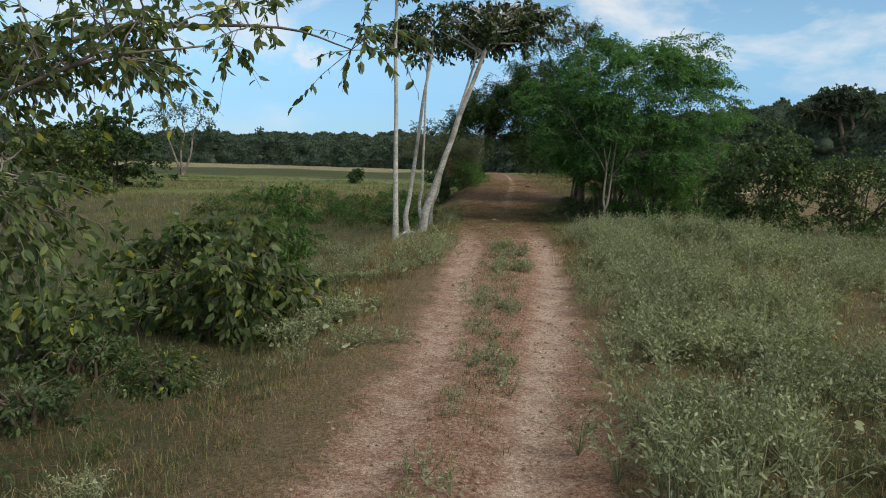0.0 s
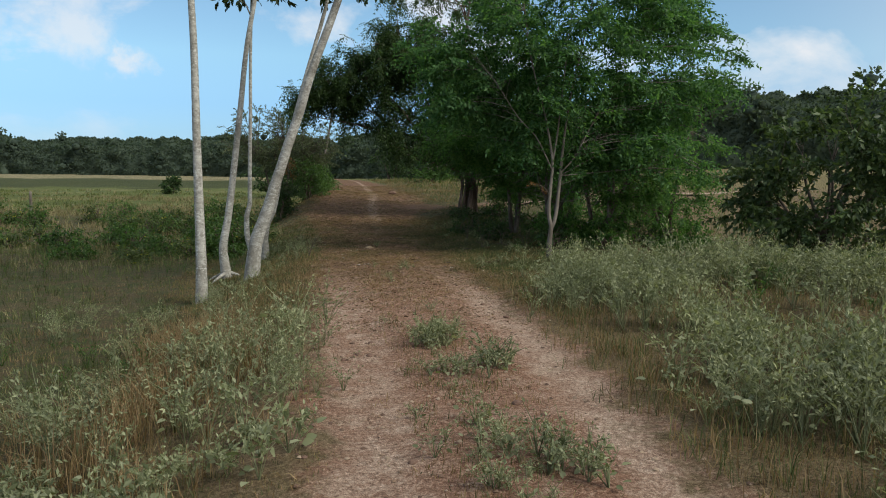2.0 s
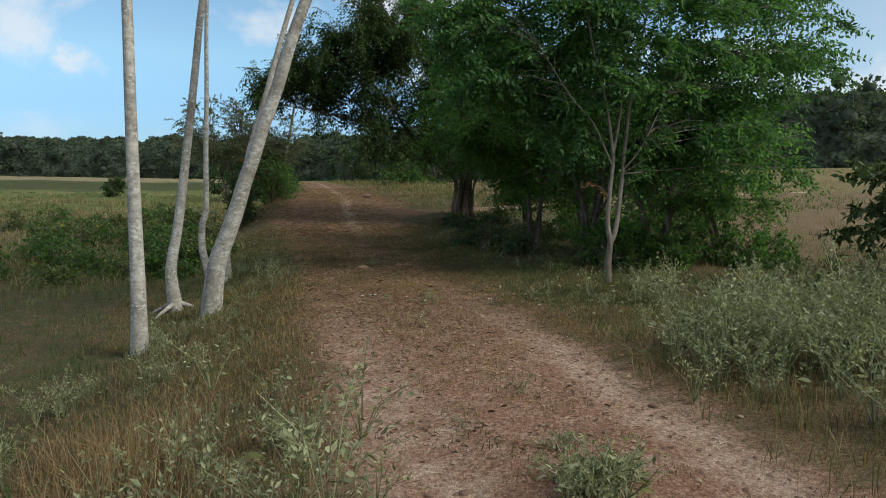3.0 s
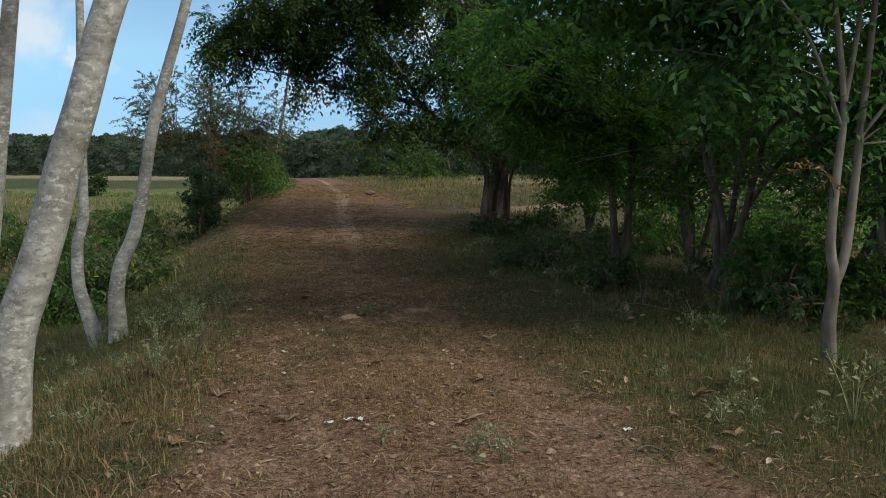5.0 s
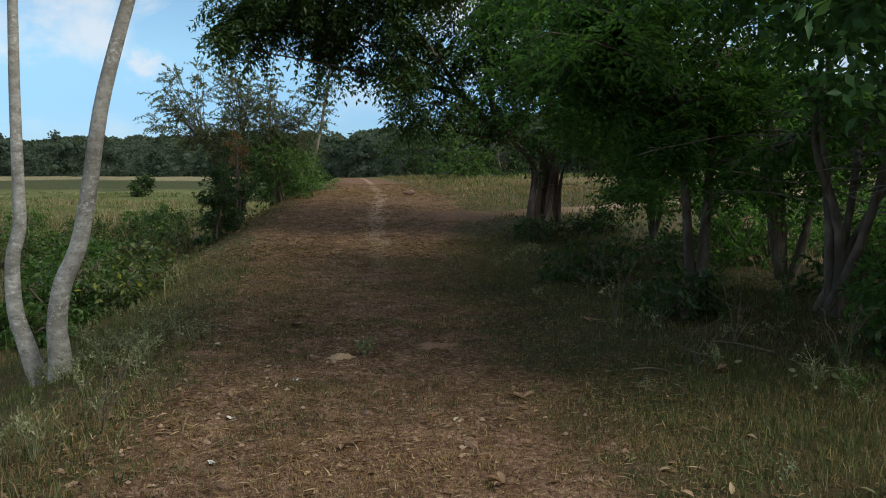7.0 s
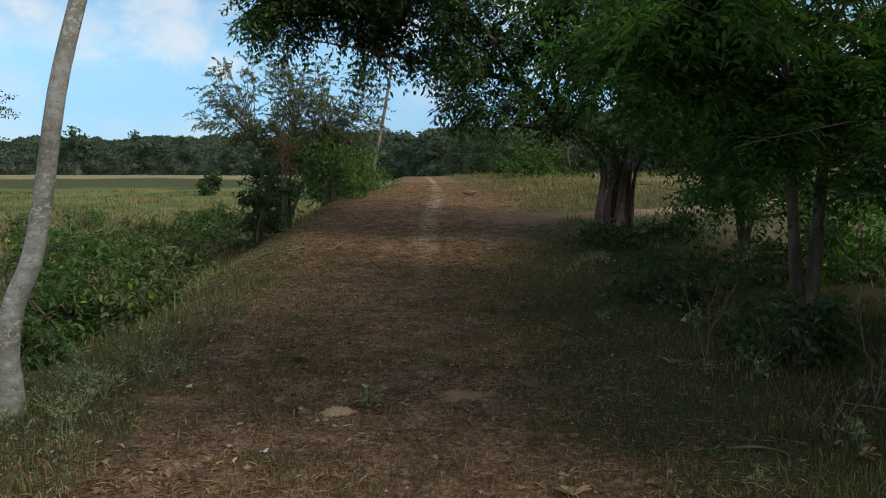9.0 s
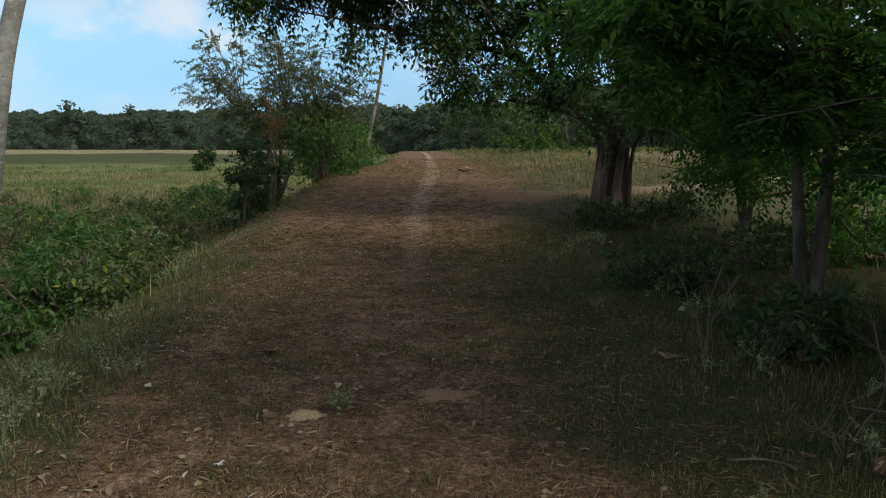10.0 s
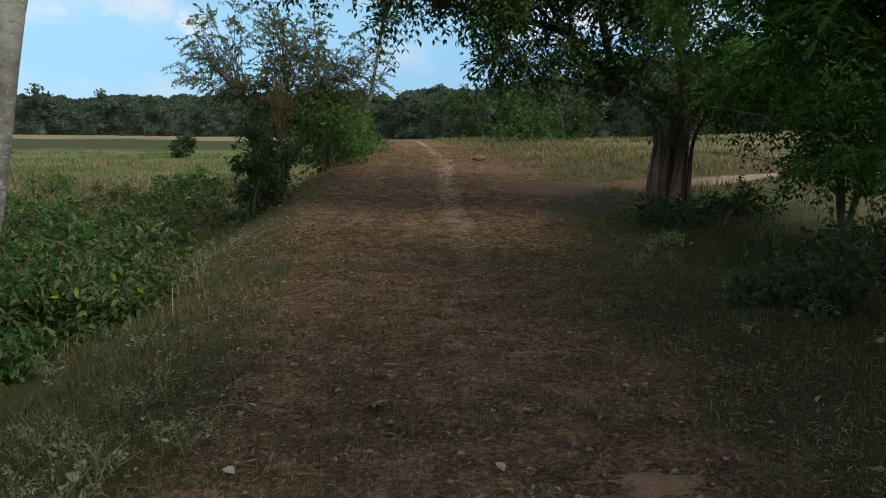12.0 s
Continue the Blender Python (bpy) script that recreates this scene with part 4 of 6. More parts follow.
b = at_ground(7.13, 48.0)
make_tree("overhanging_tree", "dark spreading tree with ribbed reddish trunk overhanging the track", "tree", b,
          [stem([b, (7.14, 48, 0.9), (7.2, 48, 1.7), (7.12, 48, 2.1), (6.7, 48, 2.32), (6.08, 48, 2.62), (5.37, 48, 3.2), (4.86, 47.9, 3.94), (4.18, 47.8, 4.7), (3.18, 47.6, 5.3)], 0.13, 0.025, 30, 0.5),
           stem([(7.4, 48.1, b[2] - .05), (7.43, 48.1, 1.0), (7.43, 48.1, 2.2), (7.28, 48.3, 3.8), (6.98, 48.6, 5.6), (7.28, 48.9, 8.0), (7.48, 49, 9.5)], 0.14, 0.04, 22, 0.4),
           stem([(6.84, 47.8, b[2] - .05), (6.88, 47.8, 1.0), (6.92, 47.8, 1.75), (6.2, 47.6, 2.25), (4.78, 47.3, 2.5)], 0.07, 0.015, 16, 0.5),
           stem([(7.18, 47.78, b[2] - .05), (7.26, 47.78, 1.0), (7.42, 47.76, 1.9), (8.1, 47.6, 2.6), (8.98, 47.5, 3.3)], 0.09, 0.03, 14, 0.4),
           stem([(6.86, 48.1, b[2] - .05), (6.9, 48.1, 0.8), (6.95, 48.15, 1.8), (6.2, 48.3, 2.6), (5.2, 48.7, 3.6), (3.98, 49.2, 4.6)], 0.065, 0.02, 16, 0.5),
           stem([(7.02, 47.72, b[2] - .05), (7.0, 47.74, 0.9), (7.1, 47.76, 1.6), (7.02, 47.8, 2.1), (6.5, 47.7, 2.7), (6.1, 47.6, 3.3)], 0.045, 0.015, 18, 0.6),
           stem([(7.34, 47.82, b[2] - .05), (7.3, 47.84, 1.0), (7.38, 47.86, 1.7), (7.7, 47.8, 2.2), (8.2, 47.7, 2.5)], 0.04, 0.012, 16, 0.6),
           stem([(7.56, 47.95, b[2] - .05), (7.54, 47.95, 0.8), (7.6, 47.95, 1.6), (7.95, 47.9, 2.3), (8.3, 47.9, 3.2)], 0.05, 0.015, 16, 0.5),
           stem([(5.37, 48, 3.28), (4.78, 47.9, 3.42), (4.16, 47.8, 3.5), (3.26, 47.7, 3.66), (2.18, 47.5, 3.85), (1.08, 47.3, 4.0)], 0.065, 0.01, 20),
           stem([(6.11, 48, 2.67), (5.88, 47.9, 3.5), (5.72, 47.8, 4.17), (5.18, 47.6, 5.2), (4.38, 47.4, 6.2)], 0.075, 0.015, 16),
           stem([(4.18, 47.8, 3.5), (3.58, 47.6, 4.1), (2.78, 47.5, 4.5), (1.78, 47.4, 4.9)], 0.04, 0.01, 14),
           stem([(6.88, 48, 2.2), (6.18, 47.8, 2.4), (5.58, 47.6, 2.3), (5.18, 47.5, 2.1)], 0.03, 0.008, 12)],
          [((1.5, 47.4, 4.75), (1.3, 1.0, 0.7), 24), ((2.6, 47.5, 5.7), (1.9, 1.4, 0.8), 22), ((4.4, 47.7, 6.1), (2.6, 2.3, 1.0), 44), ((3.2, 47.4, 3.35), (1.2, 0.8, 0.25), 5), ((5.4, 47.6, 3.3), (0.8, 0.7, 0.3), 3), ((6.6, 47.7, 4.9), (1.5, 1.5, 0.6), 18),
           ((8.58, 48.2, 4.9), (3.1, 2.5, 1.7), 32), ((9.2, 46.8, 2.7), (2.4, 1.5, 0.8), 32), ((4.78, 47.4, 3.3), (0.9, 0.6, 0.4), 5), ((6.6, 49.0, 8.2), (3.4, 2.6, 2.8), 44), ((4.3, 47.6, 4.5), (2.0, 1.2, 0.5), 18), ((5.9, 47.2, 3.5), (0.9, 0.8, 0.6), 7), ((4.2, 47.5, 7.0), (1.8, 1.5, 1.1), 40), ((2.6, 47.5, 5.3), (1.5, 1.0, 0.5), 10), ((7.0, 47.0, 3.5), (1.2, 0.8, 0.6), 10)],
          M_RED_BARK, M_DARK, 32, "feather", leaf=0.12, wide=0.42, per=8, twigs=5, twig_len=0.5, droop=0.2, thick=0.04, pairs=5, hang=0.55, frond=4.0, tier=0.5)

for (x, y, goals, crowns, sd, r0, lab) in (
    (6.9, 40.5, [(-0.35, 0.1, 3.2), (0.75, 0.7, 3.4)], [((0.3, 0.6, 4.0), (2.2, 1.9, 1.5), 30), ((-0.9, 0.4, 2.8), (1.3, 1.0, 0.6), 10), ((0.5, -0.2, 1.9), (1.5, 0.9, 0.5), 12), ((-1.7, -1.2, 3.3), (1.2, 1.1, 0.8), 8), ((-1.2, 1.4, 3.8), (1.4, 0.9, 1.3), 18)], 33, 0.085, "dark leafy tree with light bark in the shade"),
    (7.35, 38.3, [(-0.5, -0.2, 2.4), (0.1, 0.4, 2.9), (0.7, 0.2, 2.7), (0.5, -0.6, 2.3), (1.2, -0.2, 2.2)], [((0.4, 0.0, 3.7), (2.0, 1.8, 1.2), 6), ((0.7, 0.1, 2.1), (1.6, 1.2, 0.6), 12)], 34, 0.055, "dark shrubby tree with many thin stems"),
    (8.3, 36.9, [(-0.6, 0.1, 2.3), (0.1, -0.4, 2.6), (0.6, 0.5, 2.5), (1.1, -0.1, 2.2)], [((0.3, 0, 3.7), (2.2, 1.9, 1.2), 3), ((1.2, 0, 2.0), (1.7, 1.2, 0.7), 13)], 35, 0.055, "dark shrubby tree with a tangle of stems"),
    # its crown at 6.2 m, mostly out of view, is added to shade the track
    (8.9, 41.4, [(-0.4, 0.3, 3.2), (0.5, -0.2, 3.3), (0.0, 0.6, 2.9), (-0.9, -0.2, 2.6)], [((0.2, 0, 4.5), (2.6, 2.0, 1.4), 6), ((0, 0, 2.3), (1.9, 1.3, 0.5), 9), ((-1.4, 0.3, 6.2), (2.5, 2.1, 1.0), 10)], 36, 0.07, "dark leafy tree behind the roadside scrub"),
    (11.2, 39.0, [(-0.4, 0.3, 2.8), (0.5, -0.2, 3.0), (0.0, 0.6, 2.9), (-1.0, 0, 2.4)], [((0, 0, 3.8), (2.2, 2.0, 1.4), 3), ((-0.2, 0, 1.8), (1.8, 1.4, 0.6), 14)], 37, 0.06, "dark leafy tree at the edge of the field"),
    (8.2, 44.6, [(-0.3, 0.2, 2.4), (0.5, -0.2, 2.6), (0.1, 0.3, 2.1)], [((0.2, 0, 2.7), (2.0, 1.4, 0.8), 30), ((0.6, -1.0, 1.5), (1.8, 0.9, 0.4), 12)], 38, 0.05, "small dark tree with drooping leafy sprays"),
):
    b = at_ground(x, y)
    tree = make_tree("roadside_tree", lab, "tree", b, fan(b, goals, r0, 0.025, sd),
              [((b[0] + c[0], b[1] + c[1], b[2] + c[2]), r, n) for c, r, n in crowns],
              M_BARK, M_SHADE, sd, "feather", leaf=0.105, wide=0.46, per=7, twigs=6, twig_len=0.55, droop=0.1, thick=0.03, pairs=6, hang=0.3, frond=4.6, tier=0.5,
              group="dark trees beside the track")
    if sd in (34, 35, 38):
        rng = np.random.default_rng(sd + 400)
        dead = Soup()
        for _ in range(16):
            a, z0, ln_ = rng.uniform(0, 6.28), rng.uniform(0.9, 2.2), rng.uniform(0.8, 1.7)
            p0 = np.array([b[0] + rng.normal(0, 0.25), b[1] + rng.normal(0, 0.25), b[2] + z0])
            d = np.array([math.cos(a), math.sin(a), rng.uniform(-0.25, 0.35)])
            line = bezier(p0, p0 + d * ln_ * 0.5 + np.array([0, 0, 0.15]), p0 + d * ln_, 7)
            line[1:] += rng.normal(0, 0.025, (6, 3))
            dead.tube(line, np.linspace(0.011, 0.004, 7), 5)
            for c in (2, 3, 4, 5):
                e = line[c] + (d * 0.5 + rng.normal(0, 0.6, 3)) * rng.uniform(0.15, 0.4)
                dead.tube(np.array([line[c], (line[c] + e) / 2 + rng.normal(0, 0.02, 3), e]), [0.005, 0.004, 0.0025], 4)
        tagged(part("dead_branchwork", dead, M_GREY_BARK, tree, "bare pale dead branches"), kind="stuff")


# ---- bushes ----
def bush(name, label, x, y, rx, ry, h, leafmat, seed, stems=6, branches=40, leaf=0.07, wide=0.5, per=14, twig_len=0.35, twigs=6, hang=0.4, bark=None, fine=False, low=0.35, group="", arch=0.1, r0=0.03, flat=0.6, category="bush", twig_wood=False):
    rng = np.random.default_rng(seed)
    b = at_ground(x, y)
    goals = [(rng.uniform(-0.5, 0.5) * rx, rng.uniform(-0.5, 0.5) * ry, h * rng.uniform(0.45, 0.75)) for _ in range(stems)]
    cz = b[2] + h * (low + (1 - low) / 2)
    rz = h * (1 - low) / 2
    crowns = [((b[0], b[1], cz), (rx * 0.8, ry * 0.8, rz), int(branches * 0.55))]
    for _ in range(5):
        a = rng.uniform(0, 6.28)
        k = rng.uniform(0.35, 0.6)
        crowns.append(((b[0] + math.cos(a) * rx * 0.6, b[1] + math.sin(a) * ry * 0.6, b[2] + h * rng.uniform(low, 0.8)), (rx * k, ry * k, rz * k * 1.2), max(2, int(branches * 0.09))))
    return make_tree(name, label, category, b, fan(b, goals, r0, 0.01, seed, 8), crowns, bark or M_TWIG, leafmat, seed, leaf=leaf, wide=wide, per=per,
                     twigs=twigs, twig_len=twig_len, hang=hang, thick=0.014, fine=fine, group=group, arch=arch, sides=6, flat=flat, shell=0.35, twiggy=twig_wood)


# broad-leaved thicket left of the track and the tree that reaches over it
bush("broadleaf_thicket", "dense dark thicket of broad drooping leaves", -3.0, 17.6, 2.1, 1.8, 2.0, M_BROAD, 41, 9, 120, 0.18, 0.48, 6, 0.5, 7, 0.8, fine=True, low=0.0, flat=0.35, arch=0.25, twig_wood=True)
bush("broadleaf_thicket", "low tangled bush of dark drooping leaves", -4.6, 15.6, 1.3, 1.2, 1.3, M_BROAD, 42, 6, 44, 0.16, 0.48, 7, 0.45, 6, 0.8, fine=True, low=0.1, flat=0.35, arch=0.25)
bush("green_shrub", "upright bright green shrub at the verge", -2.65, 21.5, 0.8, 0.75, 2.55, M_VINE, 43, 6, 84, 0.09, 0.45, 12, 0.35, 7, 0.3, low=0.1)
b = at_ground(-3.6, 10.6)
make_tree("reaching_tree", "tree with long bare limbs and dark oval leaves", "tree", b,
          [stem([b, (-3.55, 10.6, 0.9), (-3.3, 10.6, 1.7), (-2.6, 10.5, 2.3), (-1.9, 10.4, 2.6), (-1.3, 10.4, 2.85), (-0.6, 10.4, 2.95)], 0.038, 0.006, 24, 0.3),
           stem([(-3.3, 10.6, 1.8), (-2.9, 10.9, 2.5), (-2.3, 11.2, 2.95), (-1.4, 11.4, 3.2), (-0.4, 11.5, 3.25), (0.15, 11.5, 3.1)], 0.03, 0.005, 24),
           stem([(-2.6, 10.5, 2.3), (-2.2, 10.3, 2.7), (-1.8, 10.1, 3.1), (-1.2, 10.0, 3.4)], 0.035, 0.006, 12),
           stem([(-3.5, 10.6, 1.2), (-3.0, 10.3, 1.7), (-2.3, 10.1, 2.0), (-1.7, 10.0, 2.05)], 0.05, 0.01, 14)],
          [((-0.6, 11.5, 3.2), (1.1, 0.4, 0.22), 14), ((-1.8, 10.6, 3.25), (0.9, 0.7, 0.5), 26), ((-1.95, 10.3, 1.95), (0.7, 0.7, 0.45), 44), ((-2.5, 10.5, 2.9), (0.8, 0.7, 0.6), 34), ((-1.6, 11.0, 3.0), (0.7, 0.6, 0.35), 14)],
          M_GREY_BARK, M_BROAD, 44, leaf=0.088, wide=0.42, per=9, twigs=5, twig_len=0.45, droop=0.2, thick=0.02, hang=0.75, fine=True, flat=0.3)

# scrub in the shade under the trees
for k, (x, y, r, h) in enumerate(((6.0, 41.8, 0.8, 0.9), (7.6, 43.0, 0.9, 1.0), (8.8, 44.4, 0.9, 0.9), (5.9, 38.6, 0.5, 0.6), (8.6, 39.6, 0.9, 1.1), (6.9, 36.2, 0.6, 0.7), (9.6, 37.2, 1.0, 1.2), (6.8, 46.6, 0.6, 0.7), (8.2, 47.4, 0.7, 0.8))):
    bush("shade_shrub", "dark green shrub growing under the roadside trees", x, y, r, r, h * 0.75, M_DARK, 110 + k, 6, 26, 0.1, 0.45, 8, 0.4, 6, 0.3, low=0.0, group="scrub under the trees")

# denser growth behind the feathery tree
for k, (x, y, r, h) in enumerate(((9.4, 43.0, 0.9, 1.2), (10.6, 41.6, 0.9, 1.3), (11.6, 44.2, 1.0, 1.5), (10.1, 45.4, 1.0, 1.6), (12.9, 42.6, 1.0, 1.6), (13.6, 45.0, 1.1, 1.5), (8.3, 36.4, 0.7, 0.8), (10.2, 36.2, 0.8, 0.8), (7.1, 36.6, 0.5, 0.9))):
    bush("shade_shrub", "tall dark green shrub at the foot of the trees", x, y, r, r, h, M_SHADE, 150 + k, 6, 46, 0.1, 0.45, 10, 0.4, 7, 0.35, low=0.0, group="scrub under the trees")

# low leafy growth beside the start of the track
for k, (x, y, r, h) in enumerate(((-3.5, 13.3, 0.7, 0.7), (-4.6, 12.6, 0.8, 0.9), (-3.3, 11.6, 0.6, 0.5), (-2.6, 14.6, 0.55, 0.6), (-3.7, 15.0, 0.7, 0.8))):
    bush("verge_shrub", "low leafy green growth in the verge grass", x, y, r, r, h, (M_FIELD, M_BROAD)[k % 2], 130 + k, 6, 40, 0.08, 0.45, 9, 0.3, 6, 0.5, low=0.0, group="low growth at the verge")

# big dark shrubs in the field to the right
bush("field_bush", "large dark green rounded bush in the grass", 11.0, 31.6, 2.5, 2.3, 3.6, M_FIELD, 45, 8, 120, 0.14, 0.55, 15, 0.55, 8, 0.35, M_BARK, low=0.0, r0=0.05)
bush("field_bush", "large dark green bush behind tall weeds", 14.8, 33.2, 2.8, 2.4, 3.2, M_FIELD, 46, 8, 110, 0.13, 0.55, 11, 0.55, 8, 0.35, M_BARK, low=0.0, r0=0.05)
bush("field_bush", "dark green bush in the field", 18.2, 31.5, 2.8, 2.4, 2.8, M_FIELD, 47, 7, 90, 0.14, 0.55, 10, 0.55, 7, 0.35, M_BARK, low=0.0, r0=0.05)

# hedge left of the track
bush("dark_bush", "dense dark leafy bush at the track edge", -0.12, 50.3, 0.5, 0.6, 1.85, M_DARK, 51, 6, 60, 0.09, 0.5, 11, 0.35, 7, 0.5, low=0.0)
bush("dark_bush", "dark leafy bush under a thin tree", 0.0, 53.4, 0.6, 0.8, 2.7, M_DARK, 57, 6, 50, 0.1, 0.5, 11, 0.4, 7, 0.4, low=0.1)
bush("vine_bush", "light green bush draped with creepers", 1.0, 56.0, 0.8, 1.2, 2.2, M_VINE, 52, 7, 70, 0.11, 0.45, 11, 0.5, 7, 0.7, low=0.0)
bush("vine_bush", "light green creeper-covered scrub", 1.3, 60.0, 1.0, 1.6, 2.3, M_VINE, 53, 7, 70, 0.12, 0.45, 11, 0.55, 7, 0.7, low=0.0)
bush("vine_bush", "green scrub hung with creepers", 1.9, 65.0, 1.0, 2.0, 2.0, M_VINE, 58, 6, 64, 0.13, 0.45, 10, 0.55, 7, 0.7, low=0.0)
bush("withered_bush", "withered rust-brown bush among green scrub", 0.1, 52.6, 0.25, 0.3, 2.9, M_RUST, 54, 3, 9, 0.08, 0.4, 8, 0.3, 5, 0.3, low=0.6)
b = at_ground(-0.4, 57.0)
make_tree("thin_leaved_tree", "sparse olive tree with thin crooked branches", "tree", b, fan(b, [(-0.9, 0, 3.0), (0.3, 0.3, 3.4), (1.2, -0.2, 3.0), (-0.2, -0.4, 2.6)], 0.08, 0.02, 55),
          [((b[0] - 0.3, b[1], b[2] + 4.2), (2.6, 1.9, 1.5), 108), ((b[0] + 1.8, b[1], b[2] + 3.9), (1.6, 1.2, 1.2), 34), ((b[0] + 0.4, b[1], b[2] + 3.0), (1.6, 1.2, 0.7), 22)], M_BARK, M_OLIVE, 55, leaf=0.085, wide=0.42, per=26, twigs=8, twig_len=0.55, thick=0.028, hang=0.2)
b = at_ground(2.0, 70.9)
make_tree("leaning_stem", "slender leaning pale stem beyond the scrub", "tree", b, [stem([b, (2.1, 70.9, 2.0), (2.45, 70.9, 3.6), (2.9, 70.9, 6.2), (3.1, 70.9, 7.6)], 0.11, 0.05, 16)],
          [((3.2, 70.9, 7.8), (1.2, 1.0, 0.7), 10)], M_GREY_BARK, M_OLIVE, 56, leaf=0.12, per=9)
for k, (x, y, r, h) in enumerate(((-2.7, 43.0, 0.75, 0.7), (-1.7, 43.6, 0.7, 0.9), (-1.7, 42.6, 0.55, 0.6), (-0.9, 45.6, 0.6, 0.8), (-3.7, 44.4, 0.75, 0.7), (-2.6, 46.5, 0.7, 0.8), (-0.75, 43.8, 0.45, 0.65), (-4.8, 45.6, 0.8, 0.8), (-6.4, 43.6, 0.6, 0.5), (-4.2, 42.2, 0.6, 0.5),
                                  (-5.8, 47.5, 0.8, 0.8), (-7.2, 46.0, 0.9, 0.8), (-8.6, 48.2, 0.9, 0.8), (-10.4, 47.2, 1.0, 0.8), (-12.6, 49.0, 1.0, 0.9), (-3.6, 50.5, 0.7, 0.9), (-5.2, 54.0, 0.8, 0.8), (-8.0, 57.0, 1.0, 0.8), (-12.5, 58.5, 1.1, 0.9), (-3.0, 58.0, 0.8, 0.8), (-9.4, 65.0, 1.1, 0.9),
                                  (-6.2, 62.0, 0.9, 0.8), (-14.0, 54.0, 1.0, 0.8), (-5.6, 25.5, 0.9, 0.8), (-6.8, 29.0, 1.0, 0.9), (-4.6, 22.0, 0.8, 0.8))):
    bush("low_green_shrub", "low bright green shrub in the rough grass below the track" if k % 3 else "low dark green shrub in the rough grass", x, y, r, r * 0.9, h, (M_BROAD, M_VINE, M_VINE)[k % 3], 60 + k, 7, 38, 0.125, 0.42, 8, 0.52, 5, 0.45, low=0.0, arch=0.2, group="low shrubs below the track")

rng_low = np.random.default_rng(404)
spots = []
while len(spots) < 22:
    x, y = -1.5 - 15 * rng_low.random() ** 1.4, rng_low.uniform(44, 68)
    if x < track_x(y) - track_half(y) - 2.0 and all(math.hypot(x - a, y - c) > 1.1 for a, c in spots):
        spots.append((x, y))
for k, (x, y) in enumerate(spots):
    r = rng_low.uniform(0.6, 1.15)
    bush("low_green_shrub", "low spreading green shrub in the rough grass below the track", x, y, r, r, rng_low.uniform(0.5, 1.35), (M_VINE, M_BROAD)[k % 2], 300 + k, 6, 30, 0.13, 0.45, 8, 0.5, 5, 0.45, low=0.0, group="low shrubs below the track")

# small round bush and scattered trees on the pasture
bush("round_bush", "small round dark bush alone on the pasture", -11.5, 97.0, 1.15, 1.1, 1.9, M_DARK, 80, 4, 40, 0.2, 0.6, 10, 0.4, 6, 0.3, low=0.05)
for k, (x, y, r, h, lab) in enumerate(((-30.5, 76, 5.2, 7.4, "dense dark round tree on the pasture"), (-28.5, 63, 3.8, 5.4, "leafy green tree at the pasture edge"), (-46, 74, 5.0, 7.0, "dense dark tree at the pasture edge"))):
    bush("pasture_tree", lab, x, y, r, r, h, (M_DARK, M_BROAD, M_DARK)[k], 81 + k, 6, 130, 0.25, 0.75, 16, 0.8, 8, 0.3, M_BARK, low=0.0, r0=0.15, category="tree")
b = at_ground(-37, 111)
make_tree("bare_crowned_tree", "tall sparse tree with pale trunk and thin crown", "tree", b, fan(b, [(0.4, 0, 8), (-2.4, 0, 7.5), (2.6, 0.5, 8)], 0.16, 0.05, 85, 12, 0.25),
          [((b[0], b[1], b[2] + 8.4), (4.8, 3.5, 2.6), 56)], M_GREY_BARK, M_DARK, 85, leaf=0.3, per=4, twigs=7, twig_len=1.1, thick=0.03)
for k, (x, y, r, h, lm) in enumerate(((11.0, 78, 2.2, 3.2, M_VINE), (15.0, 84, 3.0, 4.6, M_DARK), (20.5, 80, 2.6, 3.8, M_DARK), (9.2, 92, 2.4, 4.0, M_DARK), (-1.5, 88, 2.6, 3.6, M_DARK), (26, 92, 3.6, 5.5, M_DARK))):
    bush("distant_bush", "leafy green bush near the end of the track", x, y, r, r, h, lm, 90 + k, 5, 60, 0.2, 0.55, 10, 0.6, 7, 0.3, M_BARK, low=0.05, r0=0.06, group="bushes at the end of the track")
# tall umbrella tree over the woods on the right
b = at_ground(57, 122)
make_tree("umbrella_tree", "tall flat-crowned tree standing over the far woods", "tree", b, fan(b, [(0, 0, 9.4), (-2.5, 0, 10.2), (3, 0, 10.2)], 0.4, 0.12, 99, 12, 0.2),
          [((b[0] - 1.4, b[1], b[2] + 10.4), (4.3, 4.0, 1.7), 90), ((b[0] - 7.4, b[1], b[2] + 8.4), (1.7, 1.7, 0.7), 18)], M_BARK, M_HAZED_FOREST, 99, leaf=0.34, wide=0.7, per=18, twigs=8, twig_len=1.2, thick=0.05)


# ---- grass and weeds ----
def scatter(rng, n, x0, x1, y0, y1, keep):
    x, y = rng.uniform(x0, x1, n), rng.uniform(y0, y1, n)
    k = (rng.random(n) < keep(x, y)) & (spur(x, y) > 0.9)
    x, y = x[k], y[k]
    return np.stack([x, y, land(x, y) - 0.01], 1)


def side(x, y):
    """Distance from the track's middle in half widths."""
    return (x - track_x(y)) / track_half(y)


def patch(x, y, s, seed):
    return np.clip(0.5 + 0.75 * lump(x, y, s, seed) + 0.4 * lump(x, y, s * 2.7, seed + 4), 0, 1)


def stuff(name, soup, material, label, category):
    return tagged(new(name, soup.mesh(name, material)), label, category, kind="stuff")


